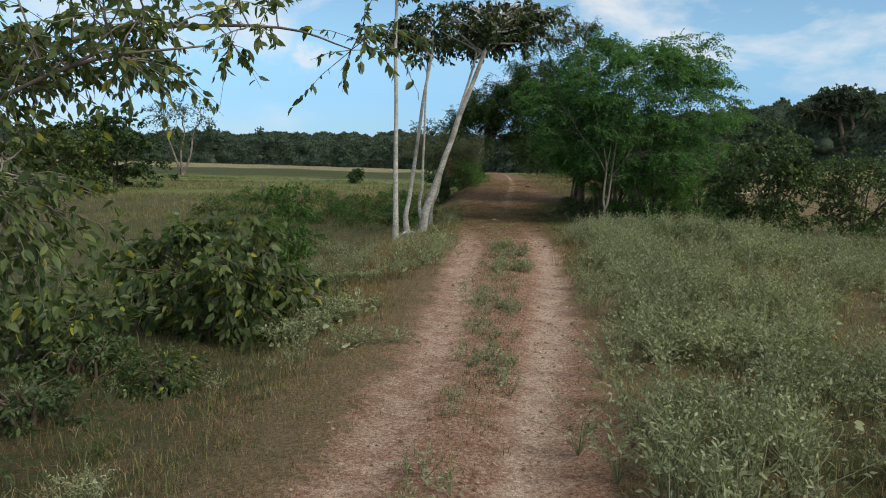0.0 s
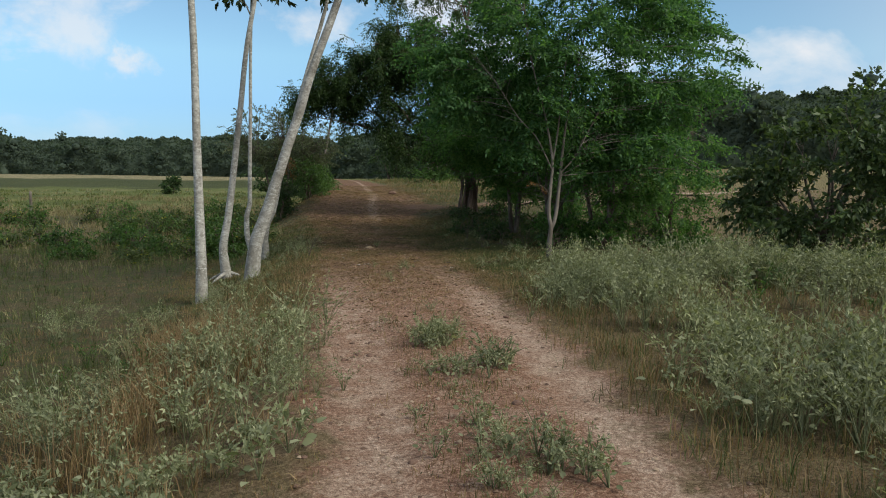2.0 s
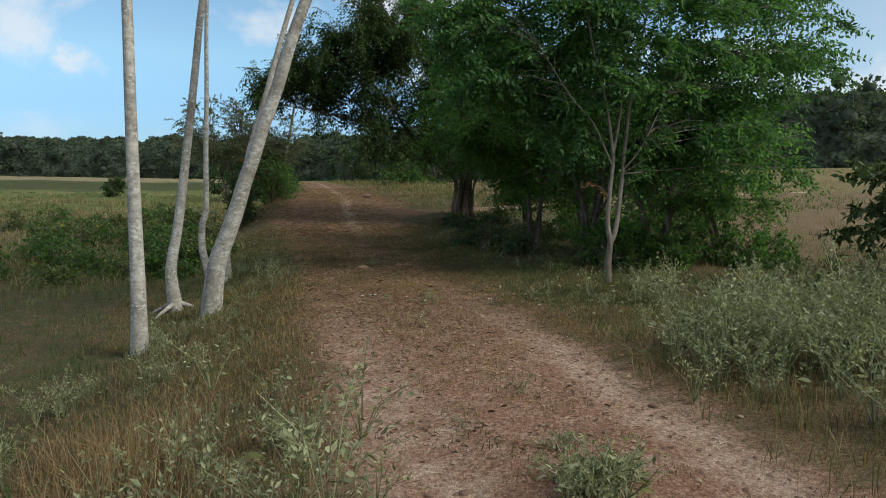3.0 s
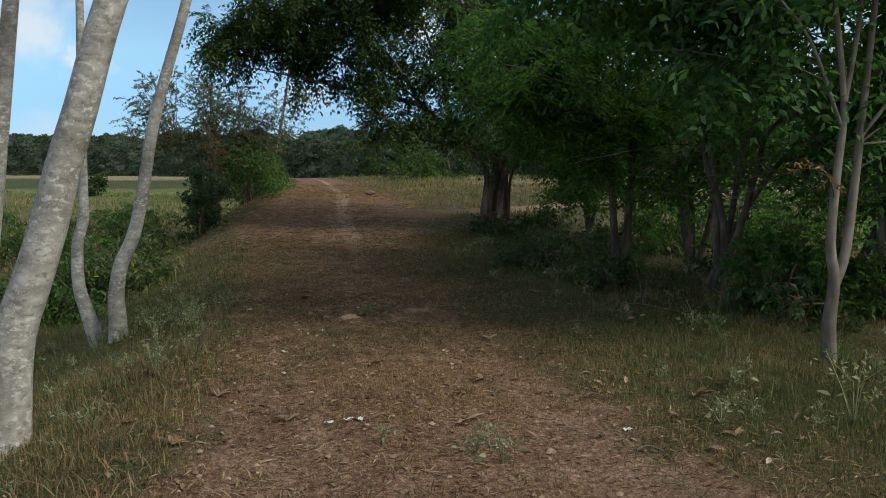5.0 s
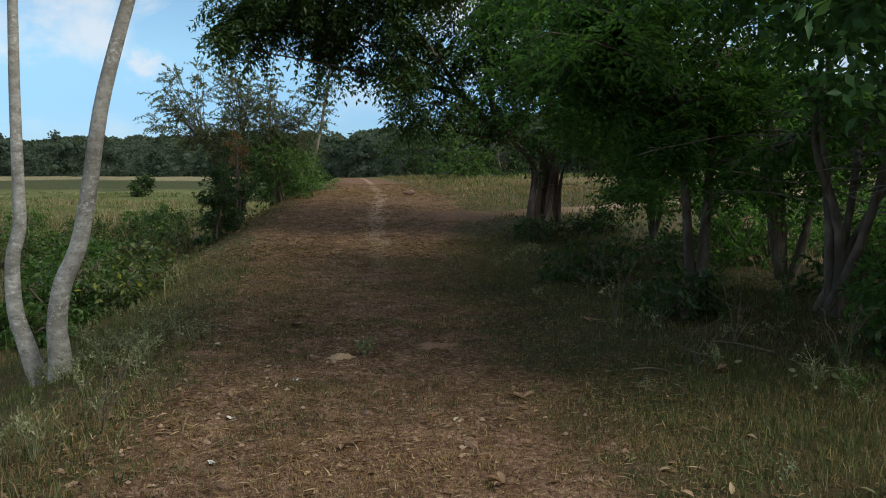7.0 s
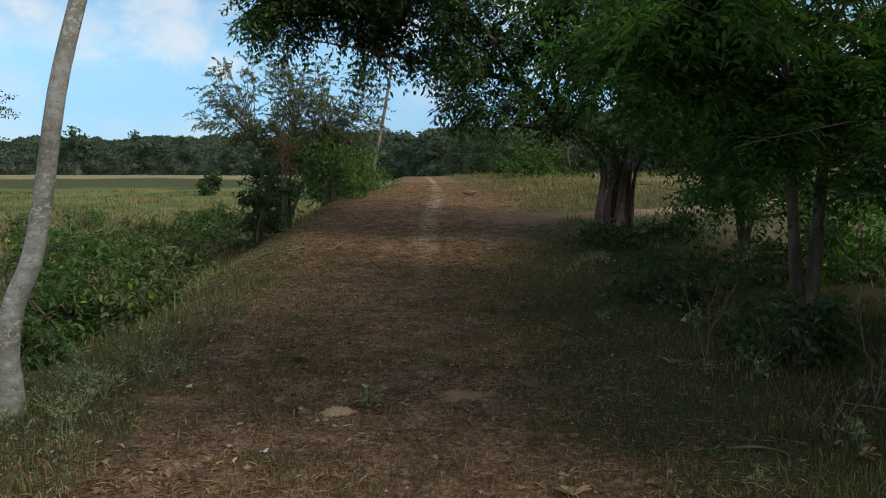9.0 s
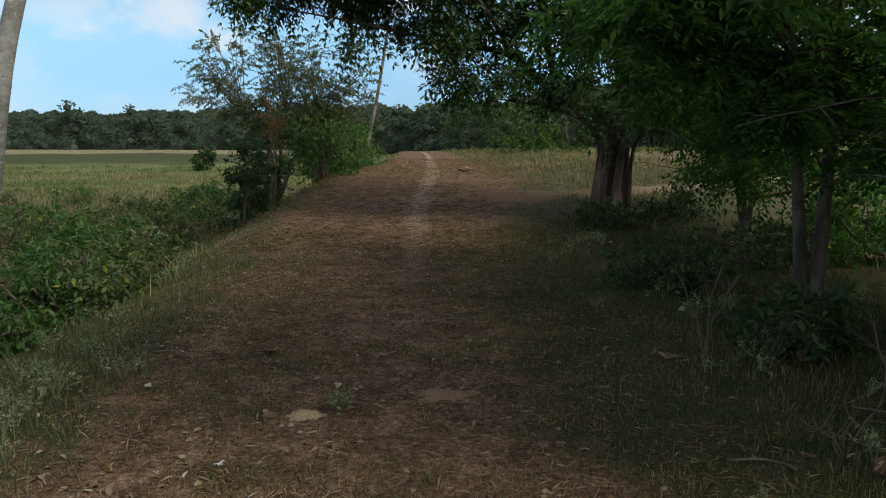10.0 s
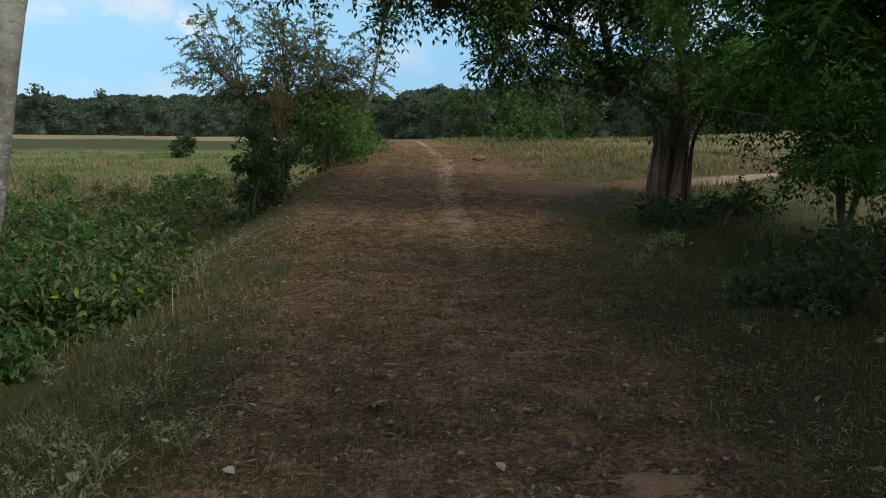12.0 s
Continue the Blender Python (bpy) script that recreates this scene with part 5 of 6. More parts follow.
def tufts(rng, p, n, spread):
    """Grass grows in tufts: n blades round each place."""
    k = np.repeat(np.arange(len(p)), n)
    q = p[k].copy()
    q[:, :2] += rng.normal(0, spread, (len(k), 2))
    q[:, 2] = land(q[:, 0], q[:, 1]) - 0.008
    return q


def build_grass():
    rng = np.random.default_rng(5)
    # worn turf on and along the track
    def on_track(x, y):
        u = np.abs(side(x, y))
        return np.clip(smooth(1.7, 1.0, u) * (1 - 0.95 * bare(side(x, y), y)) * (0.3 + 0.7 * patch(x, y, 1.7, 2)), 0, 1)
    g, d = Soup(), Soup()
    p = tufts(rng, scatter(rng, 8000, -1.5, 7.5, 31, 52, lambda x, y: on_track(x, y) * (1 - 0.6 * smooth(43, 48, y))), 8, 0.06)
    hgt = rng.uniform(0.012, 0.06, len(p))
    gg = Soup()
    pick = rng.random(len(p))
    for soup, k in ((g, pick < 0.5), (d, (pick >= 0.5) & (pick < 0.68)), (gg, (pick >= 0.68) & ((p[:, 1] > 36) | (pick > 0.9)))):
        soup.blades(rng, p[k], hgt[k], rng.uniform(0.004, 0.008, k.sum()), 1.3)
    p = tufts(rng, scatter(rng, 3500, -1.5, 5.5, 8, 32, on_track), 8, 0.06)
    g.blades(rng, p, rng.uniform(0.02, 0.09, len(p)), rng.uniform(0.004, 0.008, len(p)), 1.0)
    stuff("worn_turf", g, M_RUSSET, "short dead russet grass trodden into the dirt track", "grass")

    # mixed short grass over the verges, in drifts of russet, straw and green
    def verge(x, y):
        u = np.abs(side(x, y))
        return smooth(0.92, 1.25, u) * smooth(6.5, 3.2, u) * (0.35 + 0.65 * patch(x, y, 1.1, 7)) * (1 - 0.7 * smooth(28.5, 31, y) * (x > 2))
    p = tufts(rng, scatter(rng, 19000, -5, 9, 8, 38, verge), 8, 0.07)
    u = np.abs(side(p[:, 0], p[:, 1]))
    tone = lump(p[:, 0], p[:, 1], 0.9, 81) + 0.6 * lump(p[:, 0], p[:, 1], 2.3, 5) + rng.normal(0, 0.4, len(p)) + 0.35 * smooth(1.6, 3.5, u) - 0.3 * smooth(25, 29, p[:, 1]) + 0.45 * smooth(29, 32, p[:, 1]) * (rng.random(len(p)) < np.where(p[:, 0] > 2, 0.9, 0.6))
    hgt = rng.uniform(0.05, 0.21, len(p)) * (0.6 + 0.4 * patch(p[:, 0], p[:, 1], 1.3, 3)) * (0.22 + 0.78 * smooth(1.0, 2.6, u)) * (1 - 0.5 * smooth(29, 33, p[:, 1])) * (1 - 0.35 * smooth(28, 31, p[:, 1]) * (p[:, 0] > 2))
    wid = rng.uniform(0.003, 0.007, len(p))
    r = Soup()
    for soup, k in ((r, tone < 0.0), (d, (tone >= 0.0) & (tone < 0.4)), (gg, tone >= 0.4)):
        soup.blades(rng, p[k], hgt[k], wid[k], 0.9)
    # dead grass under and between the weeds of the right-hand field
    p = tufts(rng, scatter(rng, 3800, 2.5, 11, 8, 34, lambda x, y: smooth(1.5, 2.1, side(x, y)) * (0.25 + 0.75 * patch(x, y, 0.8, 77)) * smooth(31, 28, y)), 8, 0.1)
    k = rng.random(len(p)) < 0.7
    hgt = rng.uniform(0.12, 0.36, len(p))
    r.blades(rng, p[k], hgt[k], rng.uniform(0.003, 0.006, k.sum()), 0.75)
    d.blades(rng, p[~k], hgt[~k], rng.uniform(0.003, 0.005, (~k).sum()), 0.8)
    # the bank below the pale stems
    q = tufts(rng, scatter(rng, 2600, -1.6, 1.6, 27, 37, lambda x, y: smooth(0.95, 1.2, -side(x, y)) * smooth(2.9, 1.9, -side(x, y))), 9, 0.07)
    k = rng.random(len(q)) < 0.5
    gg.blades(rng, q[k], rng.uniform(0.04, 0.17, k.sum()), rng.uniform(0.004, 0.008, k.sum()), 1.0)
    r.blades(rng, q[~k], rng.uniform(0.04, 0.18, (~k).sum()), rng.uniform(0.004, 0.008, (~k).sum()), 1.0)
    stuff("dry_grass", d, M_DRY, "dry straw-coloured grass along the verges", "grass")
    # tall tufts of dead grass that stand out
    for cx, cy, sx, sy, n in ((-0.75, 27.3, 0.3, 0.5, 70), (-0.2, 25.6, 0.35, 0.6, 60), (-0.95, 28.3, 0.35, 0.4, 60), (-0.7, 22.4, 0.4, 0.8, 60), (-1.3, 24.4, 0.4, 0.8, 60), (-0.9, 19.8, 0.35, 0.8, 60), (-1.8, 21.0, 0.4, 0.9, 60)):
        p = np.stack([rng.normal(cx, sx, n), rng.normal(cy, sy, n), np.zeros(n)], 1)
        p = tufts(rng, p, 14, 0.07)
        high = 0.7 if cy > 24 else 0.34
        r.blades(rng, p, rng.uniform(0.4 * high, high, len(p)), rng.uniform(0.004, 0.008, len(p)), 0.6)
    # knee-high olive and russet grass between the wheel rut and the weeds
    for cx, cy, sx, sy, n in ((4.0, 24.5, 0.22, 1.3, 90), (4.3, 27.6, 0.28, 1.2, 80), (3.65, 21.4, 0.22, 1.2, 70)):
        p = np.stack([rng.normal(cx, sx, n), rng.normal(cy, sy, n), np.zeros(n)], 1)
        p = tufts(rng, p, 14, 0.08)
        k = rng.random(len(p)) < 0.5
        hgt = rng.uniform(0.1, 0.32, len(p))
        r.blades(rng, p[k], hgt[k], rng.uniform(0.004, 0.008, k.sum()), 0.7)
        gg.blades(rng, p[~k], hgt[~k], rng.uniform(0.004, 0.008, (~k).sum()), 0.7)
    stuff("russet_grass", r, M_RUSSET, "drifts of russet dead grass over the verges", "grass")

    # green grass
    def lush(x, y):
        u = np.abs(side(x, y))
        gold = smooth(2.8, 1.6, u) * (x < track_x(y)) * smooth(22, 26, y) * smooth(41, 37, y)
        return smooth(1.0, 1.7, u) * (0.25 + 0.75 * patch(x, y, 0.8, 15)) * (1 - 0.9 * gold)
    g = gg
    p = tufts(rng, scatter(rng, 9000, -8, 9, 8, 50, lush), 7, 0.06)
    g.blades(rng, p, rng.uniform(0.08, 0.3, len(p)) * (1 - 0.55 * smooth(33, 37, p[:, 1]) * (p[:, 0] > 1)) * (0.4 + 0.6 * smooth(1.2, 2.2, np.abs(side(p[:, 0], p[:, 1])))), rng.uniform(0.005, 0.011, len(p)), 0.85)
    p = tufts(rng, scatter(rng, 9000, 2.5, 8, 31, 48, lambda x, y: smooth(0.6, 1.3, side(x, y))), 6, 0.06)
    k = lump(p[:, 0], p[:, 1], 1.4, 63) + rng.normal(0, 0.5, len(p)) - 0.1 * smooth(37, 33, p[:, 1]) > 0
    g.blades(rng, p[k], rng.uniform(0.025, 0.1, k.sum()), rng.uniform(0.004, 0.008, k.sum()), 0.9)
    r3 = Soup()
    r3.blades(rng, p[~k], rng.uniform(0.025, 0.09, (~k).sum()), rng.uniform(0.003, 0.007, (~k).sum()), 1.0)
    stuff("russet_grass", r3, M_RUSSET, "short dead russet grass at the foot of the trees", "grass")
    p = tufts(rng, scatter(rng, 14000, -3, 4.5, 9, 33, lambda x, y: smooth(0.4, 0.2, np.abs(side(x, y) + 0.1)) * (1 - bare(side(x, y), y)) * (0.15 + 0.85 * patch(x, y, 1.5, 9)) * (0.15 + 0.85 * smooth(29, 23, y))), 8, 0.06)
    k = rng.random(len(p)) < 0.55
    g.blades(rng, p[k], rng.uniform(0.03, 0.12, k.sum()), rng.uniform(0.004, 0.008, k.sum()), 0.8)
    r2 = Soup()
    r2.blades(rng, p[~k], rng.uniform(0.03, 0.11, (~k).sum()), rng.uniform(0.004, 0.007, (~k).sum()), 0.9)
    stuff("russet_grass", r2, M_RUSSET, "dead grass between the wheel ruts", "grass")
    p = tufts(rng, scatter(rng, 7000, 0, 5.5, 33, 45, lambda x, y: smooth(1.2, 0.9, np.abs(side(x, y))) * smooth(0.45, 0.75, patch(x, y, 1.9, 61)) * smooth(34, 38, y)), 8, 0.05)
    g.blades(rng, p, rng.uniform(0.015, 0.07, len(p)), rng.uniform(0.004, 0.008, len(p)), 1.0)
    p = tufts(rng, scatter(rng, 1100, -1, 3, 35, 46, lambda x, y: smooth(0.75, 1.2, -side(x, y)) * smooth(2.4, 1.5, -side(x, y))), 10, 0.06)
    g.blades(rng, p, rng.uniform(0.05, 0.18, len(p)), rng.uniform(0.005, 0.01, len(p)), 0.6)
    stuff("green_grass", g, M_GRASS, "rough green grass beside the track", "grass")
    g2 = Soup()
    p = tufts(rng, scatter(rng, 3400, -2, 14, 50, 92, lambda x, y: smooth(0.9, 1.5, np.abs(side(x, y))) * smooth(5.5, 2.0, np.abs(side(x, y))) + 0.12), 8, 0.12)
    g2.blades(rng, p, rng.uniform(0.06, 0.3, len(p)) * (0.25 + 0.75 * smooth(0.8, 1.5, np.abs(side(p[:, 0], p[:, 1])))), rng.uniform(0.008, 0.016, len(p)), 0.8)
    stuff("verge_grass", g2, M_RUSSET, "dry grass along the far end of the track", "grass")
    g3 = Soup()
    p = tufts(rng, scatter(rng, 2600, -2, 16, 49, 92, lambda x, y: smooth(1.0, 1.6, np.abs(side(x, y))) * smooth(7, 3, np.abs(side(x, y)))), 8, 0.12)
    g3.blades(rng, p, rng.uniform(0.06, 0.28, len(p)), rng.uniform(0.008, 0.018, len(p)), 0.8)
    stuff("verge_grass", g3, M_GRASS, "green grass along the far end of the track", "grass")
    # far tufts on the pasture
    g = Soup()
    p = tufts(rng, scatter(rng, 2000, -40, 45, 44, 115, lambda x, y: smooth(1.2, 2.0, np.abs(side(x, y))) * (patch(x, y, 0.35, 20) > 0.4) * smooth(130, 50, y)), 7, 0.15)
    far = (p[:, 1] - 30) / 40
    g.blades(rng, p, rng.uniform(0.12, 0.4, len(p)), 0.012 + 0.02 * far, 0.6)
    p = tufts(rng, scatter(rng, 1700, -36, -4.5, 14, 46, lambda x, y: smooth(0.35, 0.6, patch(x, y, 0.4, 71))), 7, 0.12)
    g.blades(rng, p, rng.uniform(0.08, 0.3, len(p)), rng.uniform(0.007, 0.014, len(p)), 0.8)
    p = tufts(rng, scatter(rng, 900, 9, 24, 16, 46, lambda x, y: smooth(0.35, 0.6, patch(x, y, 0.4, 72))), 7, 0.12)
    g.blades(rng, p, rng.uniform(0.08, 0.3, len(p)), rng.uniform(0.007, 0.014, len(p)), 0.8)
    p = tufts(rng, scatter(rng, 2600, -17, 0.5, 39, 74, lambda x, y: smooth(1.3, 1.9, -side(x, y)) * (0.15 + 0.85 * (patch(x, y, 0.45, 51) > 0.45))), 9, 0.12)
    g.blades(rng, p, rng.uniform(0.12, 0.42, len(p)), 0.008 + 0.0004 * (p[:, 1] - 38), 0.7)
    p = tufts(rng, scatter(rng, 3000, -34, -1, 52, 90, lambda x, y: smooth(1.4, 2.2, -side(x, y)) * smooth(0.3, 0.65, patch(x, y, 0.3, 58))), 7, 0.16)
    g.blades(rng, p, rng.uniform(0.15, 0.45, len(p)), 0.012 + 0.0004 * (p[:, 1] - 50), 0.7)
    stuff("pasture_grass", g, M_HAY, "brown tufts of grass across the pasture", "grass")
    g = Soup()
    p = tufts(rng, scatter(rng, 6000, -40, 30, 44, 105, lambda x, y: smooth(1.2, 2.0, np.abs(side(x, y))) * (patch(x, y, 0.35, 20) < 0.6)), 7, 0.15)
    far = (p[:, 1] - 30) / 40
    g.blades(rng, p, rng.uniform(0.08, 0.3, len(p)), 0.014 + 0.02 * far, 0.6)
    p = tufts(rng, scatter(rng, 6500, -26, -3.5, 16, 48, lambda x, y: (0.95 - 0.45 * patch(x, y, 0.4, 71)) * smooth(-26, -8, x) * (1 - 0.75 * smooth(-9, -6, x) * smooth(29, 32, y) * smooth(44, 41, y))), 7, 0.12)
    g.blades(rng, p, rng.uniform(0.08, 0.3, len(p)), rng.uniform(0.007, 0.014, len(p)), 0.8)
    p = tufts(rng, scatter(rng, 1500, 9, 24, 16, 46, lambda x, y: 0.9 - 0.5 * patch(x, y, 0.4, 72)), 7, 0.12)
    g.blades(rng, p, rng.uniform(0.08, 0.35, len(p)), rng.uniform(0.007, 0.014, len(p)), 0.8)
    stuff("pasture_grass", g, M_PASTURE, "green grass across the pasture", "grass")


def build_turf():
    """The short mown-looking sward that the cattle keep down, russet on the track and green beside it."""
    rng = np.random.default_rng(15)
    russet, dry, green = Soup(), Soup(), Soup()
    for n, x0, x1, y0, y1 in ((30000, -2.4, 8.5, 34, 47), (30000, -3.8, 7.5, 8, 34), (22000, -0.5, 6.5, 29.5, 37), (7000, -1, 9, 47, 62)):
        def keep(x, y):
            a = np.abs(side(x, y))
            thick = np.where(y > 34, smooth(4.0, 2.6, a), smooth(3.4, 2.2, a) * (0.3 + 0.7 * smooth(0.8, 1.15, a)))
            return thick * (1 - 0.93 * bare(side(x, y), y) * (1 - 0.4 * smooth(29, 33, y))) * (0.3 + 0.7 * patch(x, y, 2.4, 91))
        p = tufts(rng, scatter(rng, n, x0, x1, y0, y1, keep), 7, 0.05)
        q = side(p[:, 0], p[:, 1])
        tone = 0.7 * lump(p[:, 0], p[:, 1], 1.6, 33) + 0.5 * lump(p[:, 0], p[:, 1], 4.1, 8) + rng.normal(0, 0.45, len(p)) + (0.5 + 0.45 * smooth(37, 42, p[:, 1])) * smooth(0.85, 1.5, np.abs(q)) - 0.25 * (q < 0) - 0.4 * smooth(28, 31, p[:, 1]) * smooth(38, 35, p[:, 1]) * smooth(1.4, 1.0, np.abs(q)) + 0.4 * smooth(28.5, 31, p[:, 1]) * smooth(1.05, 1.35, q)
        hgt = rng.uniform(0.018, 0.05, len(p)) * (1 + 1.1 * smooth(0.9, 1.9, np.abs(q))) * (1 + 0.5 * smooth(52, 60, p[:, 1]))
        wid = rng.uniform(0.004, 0.008, len(p)) * (1 + 0.8 * smooth(42, 56, p[:, 1]))
        for soup, k in ((russet, tone < 0.2), (dry, (tone >= 0.2) & (tone < 0.55)), (green, tone >= 0.55)):
            soup.spikes(rng, p[k], hgt[k], wid[k])
    stuff("short_turf", russet, M_RUSSET, "short russet turf grown over the track", "grass")
    stuff("short_turf", dry, M_DRY, "short straw-coloured turf along the track", "grass")
    stuff("short_turf", green, M_GRASS, "short green turf beside the track", "grass")


def weed_kind(rng, stems, h, leaf, spread, leaves=13, low=2):
    """A bushy weed: wands that arch outwards, set closely with short leaves, and a few broad leaves low down."""
    s = Soup()
    for k in range(stems):
        a = rng.uniform(0, 6.28)
        out = rng.uniform(0.15, 1) ** 0.8 * spread
        e = np.array([math.cos(a) * out, math.sin(a) * out, h * rng.uniform(0.5, 1.0)])
        p = bezier(np.zeros(3), np.array([e[0] * 0.25, e[1] * 0.25, e[2] * 0.95]), e, 6)
        p[2:] += rng.normal(0, 0.02, (4, 3))
        s.tube(p[[0, 2, 5]], np.linspace(0.004, 0.0015, 3), 3, False)
        t = (0.3 + 0.69 * (np.arange(leaves) + rng.random(leaves)) / leaves) * 4.99
        c = t.astype(int)
        pos = p[c] + (p[c + 1] - p[c]) * (t - c)[:, None]
        way = unit(p[c + 1] - p[c]) * 0.55 + rng.normal(0, 0.65, (leaves, 3))
        s.leaves(rng, pos, way, rng.uniform(0.65, 1.25, leaves) * leaf * (1.25 - 0.11 * t), 0.4, 0.2, 0.5)
    if low:
        a = rng.uniform(0, 6.28, low)
        r = rng.uniform(0.2, 0.7, low) * spread
        pos = np.stack([np.cos(a) * r, np.sin(a) * r, h * rng.uniform(0.15, 0.45, low)], 1)
        s.leaves(rng, pos, np.stack([np.cos(a), np.sin(a), rng.uniform(-0.5, 0.5, low)], 1), rng.uniform(1.2, 1.7, low) * leaf, 0.6, 0.2, 0.6, True)
    return s


def plant(rng, soup, kinds, pos, lo, hi):
    pick = rng.integers(0, len(kinds), len(pos))
    for k, s in enumerate(kinds):
        q = pos[pick == k]
        if not len(q):
            continue
        a, sc = rng.uniform(0, 6.28, len(q)), rng.uniform(lo, hi, len(q))
        M = np.zeros((len(q), 4, 4))
        M[:, 0, 0] = M[:, 1, 1] = np.cos(a) * sc
        M[:, 0, 1], M[:, 1, 0] = -np.sin(a) * sc, np.sin(a) * sc
        M[:, 2, 2], M[:, 3, 3] = sc * rng.uniform(0.8, 1.2, len(q)), 1
        M[:, :3, 3] = q
        soup.copies(s, M)


def build_weeds():
    rng = np.random.default_rng(6)
    kinds = [weed_kind(rng, int(rng.integers(8, 12)), rng.uniform(0.5, 0.75), 0.053, 0.46, 10) for _ in range(8)]
    small = [weed_kind(rng, 7, 0.22, 0.036, 0.2, 9, 3) for _ in range(5)]
    broad = [weed_kind(rng, 9, rng.uniform(0.4, 0.55), 0.085, 0.42, 11, 6) for _ in range(4)]
    g = Soup()
    p = tufts(rng, scatter(rng, 560, 1.5, 11, 8, 33, lambda x, y: smooth(0.95 + 0.25 * smooth(17, 21, y), 1.25 + 0.45 * smooth(17, 22, y), side(x, y)) * smooth(0.08 + 0.14 * smooth(20, 25, y), 0.45, patch(x, y, 0.9, 31)) * smooth(32, 29, y)), 5, 0.24)
    tall = (p[:, 1] > 22.5) & (side(p[:, 0], p[:, 1]) > 1.5)
    plant(rng, g, kinds, p[~tall], 0.6, 1.25)
    plant(rng, g, kinds, p[tall], 0.85, 1.5)
    p = tufts(rng, scatter(rng, 150, -5, 1.5, 9, 34, lambda x, y: smooth(1.35, 1.9, -side(x, y)) * smooth(0.25, 0.7, patch(x, y, 0.8, 33)) * smooth(6, 3, -side(x, y))), 4, 0.28)
    plant(rng, g, kinds, p, 0.4, 0.85)
    # the thick stand on the verge before the trees, and the bank before the pale stems
    p = np.stack([rng.normal(6.5, 0.8, 30), rng.normal(29.4, 1.2, 30), np.zeros(30)], 1)
    p = np.concatenate([p, np.stack([rng.normal(-0.2, 0.6, 34), rng.normal(26.6, 1.3, 34), np.zeros(34)], 1)])
    p[:, 2] = land(p[:, 0], p[:, 1]) - 0.01
    plant(rng, g, kinds, p, 0.65, 1.15)
    for cx, cy, n, spread, sc in ((-0.39, 25.7, 9, 0.35, 1.15), (-0.75, 17.2, 14, 0.4, 0.95), (-1.3, 16.6, 9, 0.35, 0.9), (-1.1, 18.2, 8, 0.35, 0.8), (-0.23, 15.4, 8, 0.3, 0.6), (0.49, 24.4, 8, 0.25, 0.6), (0.2, 25.3, 10, 0.35, 0.7), (0.1, 23.0, 9, 0.28, 0.75), (-0.5, 24.0, 9, 0.35, 1.05), (-1.1, 24.6, 10, 0.4, 1.15), (-1.7, 25.4, 9, 0.4, 0.9), (-0.7, 22.4, 9, 0.3, 0.75), (-1.5, 23.2, 9, 0.4, 0.8), (-0.05, 27.8, 10, 0.4, 0.8), (0.7, 27.5, 5, 0.25, 0.5),
                                  (4.56, 28.15, 12, 0.35, 0.95), (5.63, 28.35, 14, 0.4, 1.0), (5.9, 32.2, 12, 0.4, 1.0), (3.63, 19.2, 9, 0.3, 0.7), (3.6, 16.8, 9, 0.3, 0.7), (3.42, 15.3, 8, 0.3, 0.7),
                                  (0.1, 39.3, 5, 0.2, 0.55), (0.42, 39.8, 4, 0.15, 0.5), (0.27, 38.7, 4, 0.2, 0.45), (-0.8, 33.4, 7, 0.4, 0.5), (0.3, 34.6, 4, 0.3, 0.5), (0.7, 37.6, 5, 0.3, 0.6), (0.45, 36.4, 4, 0.25, 0.55), (0.8, 38.7, 4, 0.25, 0.5)):
        q = np.stack([rng.normal(cx, spread, n), rng.normal(cy, spread, n), np.zeros(n)], 1)
        q[:, 2] = land(q[:, 0], q[:, 1]) - 0.01
        plant(rng, g, broad if cx < 1 and cy < 24 else kinds, q, sc * 0.75, sc * 1.2)
    for cx, cy in ((2.27, 26.8), (1.96, 22.0), (1.9, 23.0), (1.39, 19.2), (1.7, 17.9), (1.34, 14.4), (1.97, 24.9)):
        q = np.stack([rng.normal(cx, 0.16, 9), rng.normal(cy, 0.4, 9), np.zeros(9)], 1)
        q[:, 2] = land(q[:, 0], q[:, 1]) - 0.01
        plant(rng, g, small, q, 0.6, 1.25)
    for cx, cy, n, spread, sc in ((2.1, 26.2, 14, 0.14, 1.5), (2.48, 25.05, 8, 0.14, 1.6), (2.35, 22.3, 10, 0.18, 1.3)):
        q = np.stack([rng.normal(cx, spread, n), rng.normal(cy, spread, n), np.zeros(n)], 1)
        q[:, 2] = land(q[:, 0], q[:, 1]) - 0.01
        plant(rng, g, small, q, sc * 0.75, sc * 1.2)
    p = scatter(rng, 650, -1.5, 8, 32, 46, lambda x, y: smooth(1.15, 1.7, np.abs(side(x, y))) * 0.35)
    plant(rng, g, small, p, 0.6, 1.3)
    stuff("grey_green_weeds", g, M_WEED, "tall grey-green weeds with small dusty leaves", "weeds")
    g = Soup()
    p = scatter(rng, 2400, -1, 5, 8, 34, lambda x, y: smooth(0.4, 0.25, np.abs(side(x, y) + 0.1)) * (1 - bare(side(x, y), y)) * patch(x, y, 1.1, 35) * (0.2 + 0.8 * smooth(29, 23, y)) * smooth(0.3, 0.65, patch(x, y, 0.9, 36)))
    plant(rng, g, small, p, 0.4, 1.15)
    stuff("track_weeds", g, M_WEED, "low weeds growing between the wheel ruts", "weeds")
    g = Soup()
    p = scatter(rng, 340, -8, 0, 10, 46, lambda x, y: smooth(2.0, 3.0, -side(x, y)) * patch(x, y, 0.5, 37) * (1 - 0.9 * smooth(29, 32, y) * smooth(44, 41, y)))
